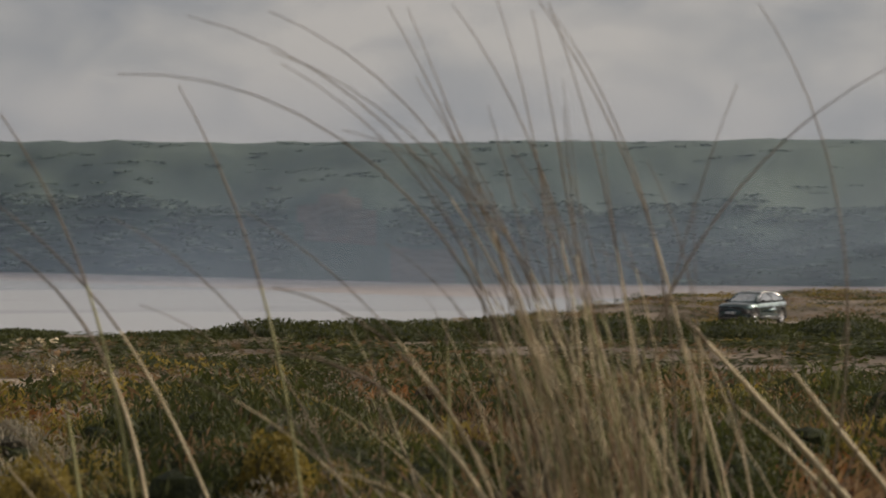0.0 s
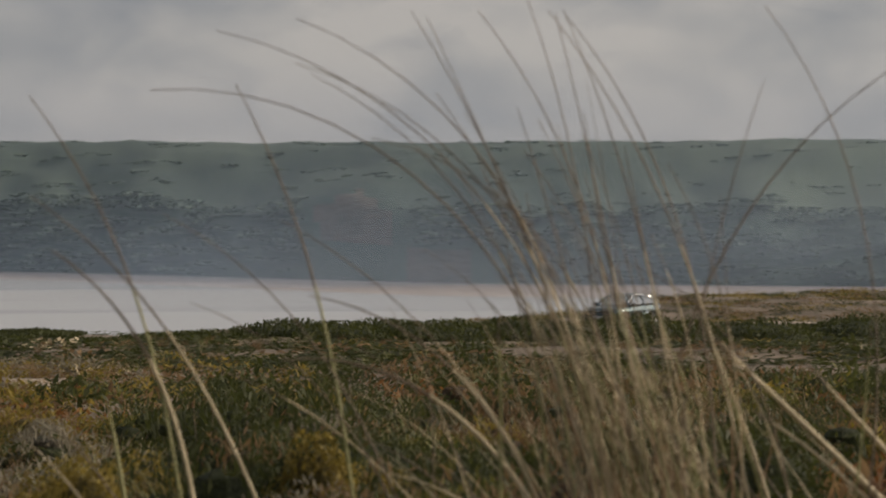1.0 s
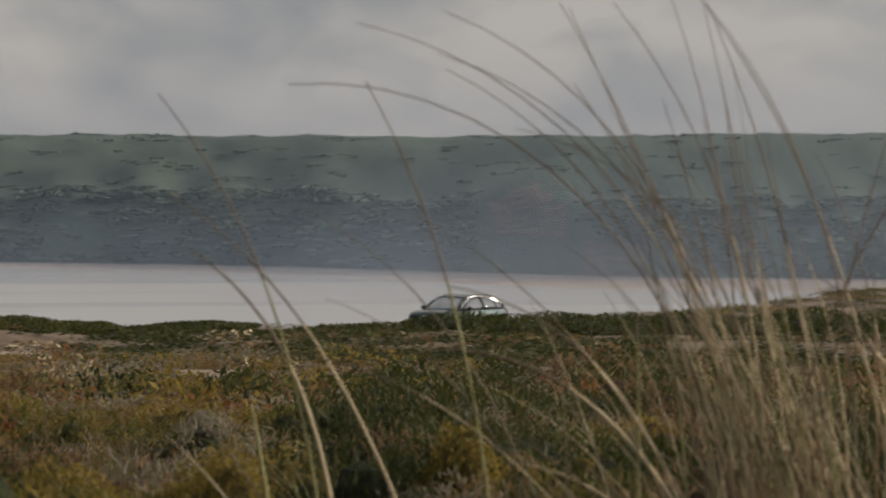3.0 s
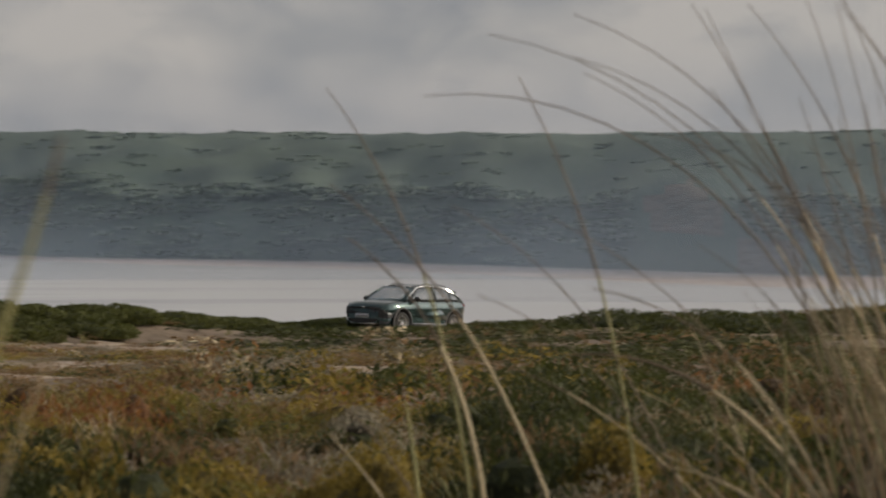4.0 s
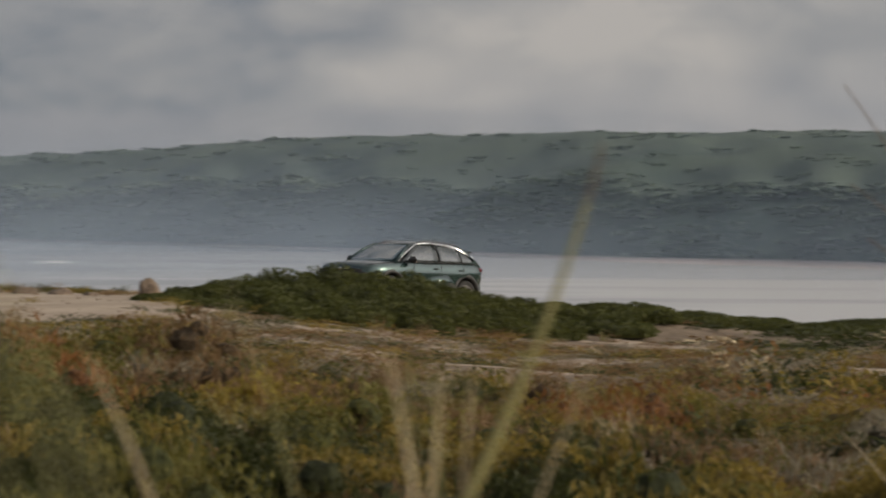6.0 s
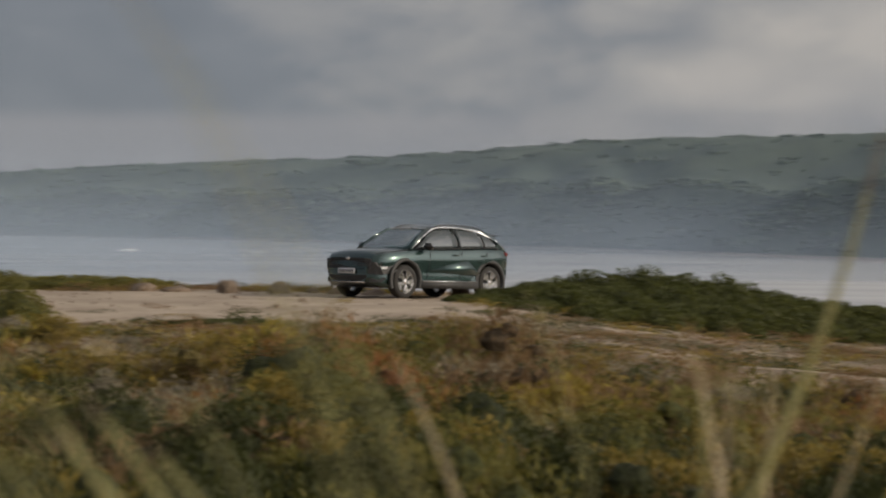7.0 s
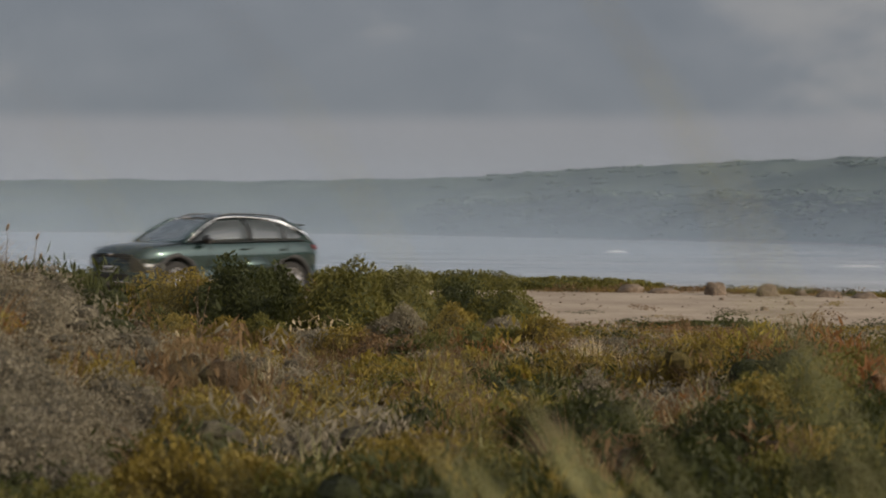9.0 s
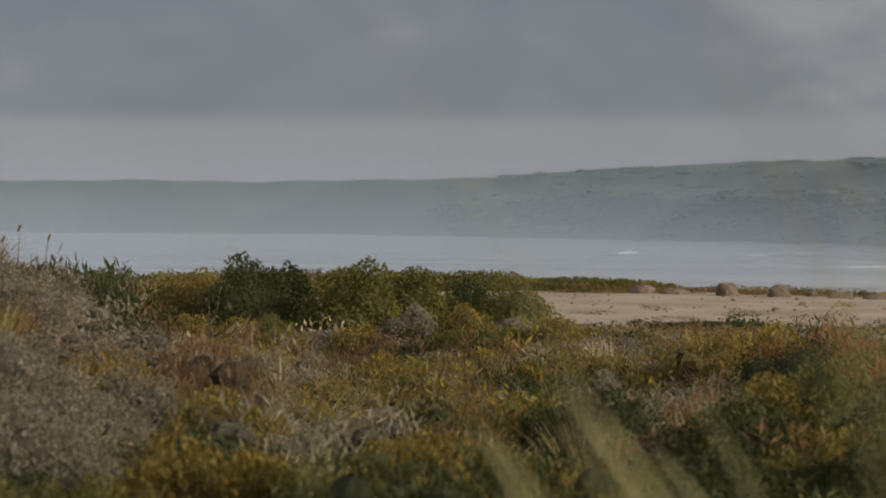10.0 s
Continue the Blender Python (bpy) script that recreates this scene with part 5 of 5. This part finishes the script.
    part("rear_window", rear, GLASS, car).visible_shadow = False
    for s in (1, -1):
        # three side panes between the pillars
        for xa0, xa1, xb0, xb1 in ((1.00, 0.36, -0.30, -0.30), (-0.37, -0.37, -1.16, -1.14), (-1.22, -1.18, -1.68, -1.44)):
            bot = [belt_pt(xa0 + (xb0 - xa0) * k / 6, s) for k in range(7)]
            top = [roof_pt(xa1 + (xb1 - xa1) * k / 6, s) - Vector((0, 0, 0.035)) for k in range(7)]
            if xb0 < -1.6:
                top[-1] = top[-1].lerp(bot[-1], 0.55)
                top[-2] = top[-2].lerp(bot[-2], 0.22)
            pane = bmesh.new()
            grid = [[pane.verts.new(b.lerp(t, v / 6) + Vector((0, s * 0.045 * math.sin(math.pi * v / 6), 0))) for b, t in zip(bot, top)] for v in range(7)]
            for lo, hi in zip(grid, grid[1:]):
                for k in range(6):
                    pane.faces.new((lo[k], lo[k + 1], hi[k + 1], hi[k]))
            bmesh.ops.recalc_face_normals(pane, faces=pane.faces)
            bmesh.ops.solidify(pane, geom=pane.faces[:], thickness=0.005)
            part("side_window", pane, SIDEGLASS, car, "dark glass side window reflecting the sky").visible_shadow = False
        # pillars
        for x0, x1, r in ((-0.335, -0.335, 0.03), (-1.19, -1.17, 0.03)):
            part("pillar", tube([belt_pt(x0, s), roof_pt(x1, s) - Vector((0, 0, 0.02))], r, 6, 0.5), BLACK, car)
        part("pillar", tube([belt_pt(1.12, s) + Vector((0.04, 0, 0)), belt_pt(1.12, s).lerp(roof_pt(0.41, s), 0.5) + Vector((0.03, 0, 0.03)), roof_pt(0.40, s)], 0.035, 6, 0.7), PAINT, car)
        part("rear_quarter", slab([belt_pt(-1.48, s), belt_pt(-2.0, s), roof_pt(-1.74, s), roof_pt(-1.46, s), roof_pt(-1.40, s) - Vector((0, 0, 0.07)), belt_pt(-1.70, s) + Vector((0, 0, 0.12))], 0.03, (0, -s, 0)), PAINT, car, smooth=False)
        # bright line over the windows
        arc = [belt_pt(1.10, s) + Vector((0, s * 0.02, 0.02)), belt_pt(1.10, s).lerp(roof_pt(0.36, s), 0.5) + Vector((0, s * 0.025, 0.02))]
        arc += [roof_pt(x, s) + Vector((0, s * 0.022, -0.02 - 0.07 * ((0.3 - x) / 1.6) ** 3)) for x in np.linspace(0.30, -1.30, 12)]
        arc += [roof_pt(-1.46, s) + Vector((0, s * 0.035, -0.125)), belt_pt(-1.80, s).lerp(roof_pt(-1.60, s), 0.5) + Vector((0, s * 0.02, 0)), belt_pt(-1.95, s).lerp(roof_pt(-1.70, s), 0.12) + Vector((0, s * 0.015, 0))]
        part("window_trim", tube(arc, [0.012, 0.014] + [0.017] * 9 + [0.022, 0.03, 0.042, 0.05, 0.04, 0.02], 8, 0.7), CHROME, car, "satin chrome arc over the side windows")
        wing = [roof_pt(-0.75, s) - Vector((0, 0, 0.01)), roof_pt(-1.22, s) - Vector((0, 0, 0.03)), belt_pt(-1.72, s).lerp(roof_pt(-1.58, s), 0.66), belt_pt(-1.98, s).lerp(roof_pt(-1.74, s), 0.12),
                belt_pt(-1.80, s).lerp(roof_pt(-1.56, s), 0.16), belt_pt(-1.60, s).lerp(roof_pt(-1.48, s), 0.60), roof_pt(-1.18, s) - Vector((0, 0, 0.062)), roof_pt(-0.75, s) - Vector((0, 0, 0.035))]
        part("pillar_trim", slab([p + Vector((0, s * 0.012, 0)) for p in wing], 0.03, (0, s, 0)), CHROME, car, "bright chrome blade on the rear pillar", smooth=False)
        part("belt_trim", tube([belt_pt(x, s) + Vector((0, s * 0.012, 0)) for x in np.linspace(1.05, -1.72, 10)], 0.012, 5), BLACK, car)
        rail = [(x, s * (roof_half(x) - 0.035), roof_z(x) + (0.035 if -1.32 < x < 0.12 else 0.0)) for x in np.linspace(0.22, -1.45, 12)]
        part("roof_rail", tube(rail, 0.016, 6), DIMMETAL, car, "dark metal roof rail")
        mir = part("door_mirror", block(0.80, s * 1.01, 1.125, 0.15, 0.24, 0.16, 0.05), BLACK, car)
        part("mirror_glass", block(0.728, s * 1.005, 1.115, 0.008, 0.15, 0.095, 0.003), CHROME, mir)
        part("mirror_arm", block(0.83, s * 0.90, 1.075, 0.07, 0.12, 0.03, 0.01), BLACK, mir)
        # lamps
        def skin(y, z, push=0.012):
            X = NOSE - LEN * float(np.interp(y, [WID / 2 * q * 0.975 for q in (0.62, 0.76, 0.87, 0.95, 0.995)], [0, 0.02, 0.05, 0.10, 0.2]))
            return (X + push, s * (y + push), z)
        part("lamp_surround", slab([skin(0.60, 0.52), skin(0.72, 0.50), skin(0.82, 0.50), skin(0.885, 0.56), skin(0.875, 0.72), skin(0.80, 0.76), skin(0.70, 0.77), skin(0.60, 0.76)], 0.02, (0.5, s * 0.5, 0)), BLACK, car, smooth=False)
        part("headlight", slab([skin(0.80, 0.615, 0.024), skin(0.835, 0.615, 0.024), skin(0.845, 0.67, 0.024), skin(0.79, 0.67, 0.024)], 0.025, (0.5, s * 0.5, 0)), LAMPGLASS, car, "clear glass headlight", smooth=False)
        part("fog_slot", slab([skin(0.62, 0.33), skin(0.80, 0.33), skin(0.84, 0.43), skin(0.62, 0.42)], 0.015, (0.5, s * 0.5, 0)), BLACK, car, smooth=False)
        part("tail_light", block(-1.935, s * 0.775, 1.0, 0.14, 0.13, 0.10, 0.02), REDLAMP, car, "red tail lamp")
        part("tail_bar", block(-2.03, s * 0.4, 1.02, 0.03, 0.6, 0.03, 0.008), REDLAMP, car)
    # grille with slats, bumper, plate
    grille = part("grille", slab([(2.20, 0.66, 0.62), (2.235, 0.45, 0.62), (2.235, -0.45, 0.62), (2.20, -0.66, 0.62), (2.185, -0.68, 0.82), (2.215, -0.45, 0.85), (2.215, 0.45, 0.85), (2.185, 0.68, 0.82)], 0.02, (1, 0, 0)), BLACK, car, smooth=False)
    for z in (0.69, 0.735, 0.78, 0.825):
        part("grille_slat", tube([(2.215, 0.66, z), (2.262 - (z - 0.62) * 0.1, 0.42, z), (2.266 - (z - 0.62) * 0.1, 0, z), (2.262 - (z - 0.62) * 0.1, -0.42, z), (2.215, -0.66, z)], 0.010, 5), DIMMETAL, grille)
    part("badge", block(2.245, 0, 0.84, 0.02, 0.14, 0.05, 0.008), CHROME, grille)
    part("lower_grille", slab([(2.21, 0.55, 0.36), (2.235, 0, 0.36), (2.21, -0.55, 0.36), (2.22, -0.58, 0.48), (2.24, 0, 0.48), (2.22, 0.58, 0.48)], 0.015, (1, 0, 0)), BLACK, car, smooth=False)
    part("skid_plate", block(2.19, 0, 0.335, 0.08, 1.0, 0.05, 0.015), ALLOY, car)
    plate = part("number_plate", block(2.268, 0, 0.57, 0.014, 0.52, 0.115, 0.004), PLATE, car, "white number plate")
    for k in range(7):
        part("plate_mark", block(2.2775, 0.19 - k * 0.063, 0.57, 0.004, 0.036, 0.062, 0), INK, plate)
    part("bonnet_seam", tube([(2.08, 0.70, 0.945), (1.6, 0.78, 1.012), (1.2, 0.78, 1.045)], 0.006, 5), BLACK, body)
    part("bonnet_seam", tube([(2.08, -0.70, 0.945), (1.6, -0.78, 1.012), (1.2, -0.78, 1.045)], 0.006, 5), BLACK, body)
    part("spoiler", block(-1.81, 0, 1.432, 0.22, 1.10, 0.03, 0.012), RUBBER, car)
    # inside
    part("dashboard", block(0.85, 0, 1.0, 0.5, 1.45, 0.16, 0.05), SEAT, car)
    for y in (0.38, -0.38):
        part("seat", block(-0.12, y, 1.06, 0.16, 0.5, 0.62, 0.06), SEAT, car)
        part("headrest", block(-0.17, y, 1.38, 0.10, 0.26, 0.17, 0.04), SEAT, car)
        part("seat", block(-1.1, y, 1.06, 0.16, 0.55, 0.55, 0.06), SEAT, car)
        part("headrest", block(-1.14, y, 1.34, 0.10, 0.26, 0.14, 0.04), SEAT, car)
    part("cabin_floor", block(-0.5, 0, 0.92, 3.0, 1.5, 0.12, 0.02), SEAT, car)
    wheels = [wheel_parts(car, x, s) for x in AXLE for s in (1, -1)]
    return car, wheels


CAR, WHEELS = build_car()


# ---- what moves ----
def motions():
    pitch = np.degrees(np.arctan2(np.gradient(C_Z), np.hypot(np.gradient(C_X), np.gradient(C_Y))))
    walk(CAR, [(t, pose(C_X[i], C_Y[i], C_Z[i] + 0.006 * math.sin(t * 17), 0, -pitch[i], C_HEAD[i])) for i, t in enumerate(TS) if i % 3 == 0])
    run = np.concatenate([[0], np.cumsum(np.hypot(np.diff(C_X), np.diff(C_Y)))])
    for w in WHEELS:
        x, y, z = w.matrix_basis.translation
        walk(w, [(t, pose(x, y, z, 0, math.degrees(run[i] / WHEEL_R), 0)) for i, t in enumerate(TS)])
    for ob, u, depth, sway, gust, k in WIND:
        p = k * 1.7

        def bend(t):
            return sway * (0.8 * math.sin(2.6 * t + 2.0 * u) + 0.3 * math.sin(5.3 * t + p))
        walk(ob, [(t, pose(u, depth, 0, 0.8 * math.sin(2.1 * t + p), bend(t) - bend(0) - 2.6 * gust * float(step(0, 0.8, t)), 0)) for t in np.arange(0, 10.01, 0.25)])


motions()
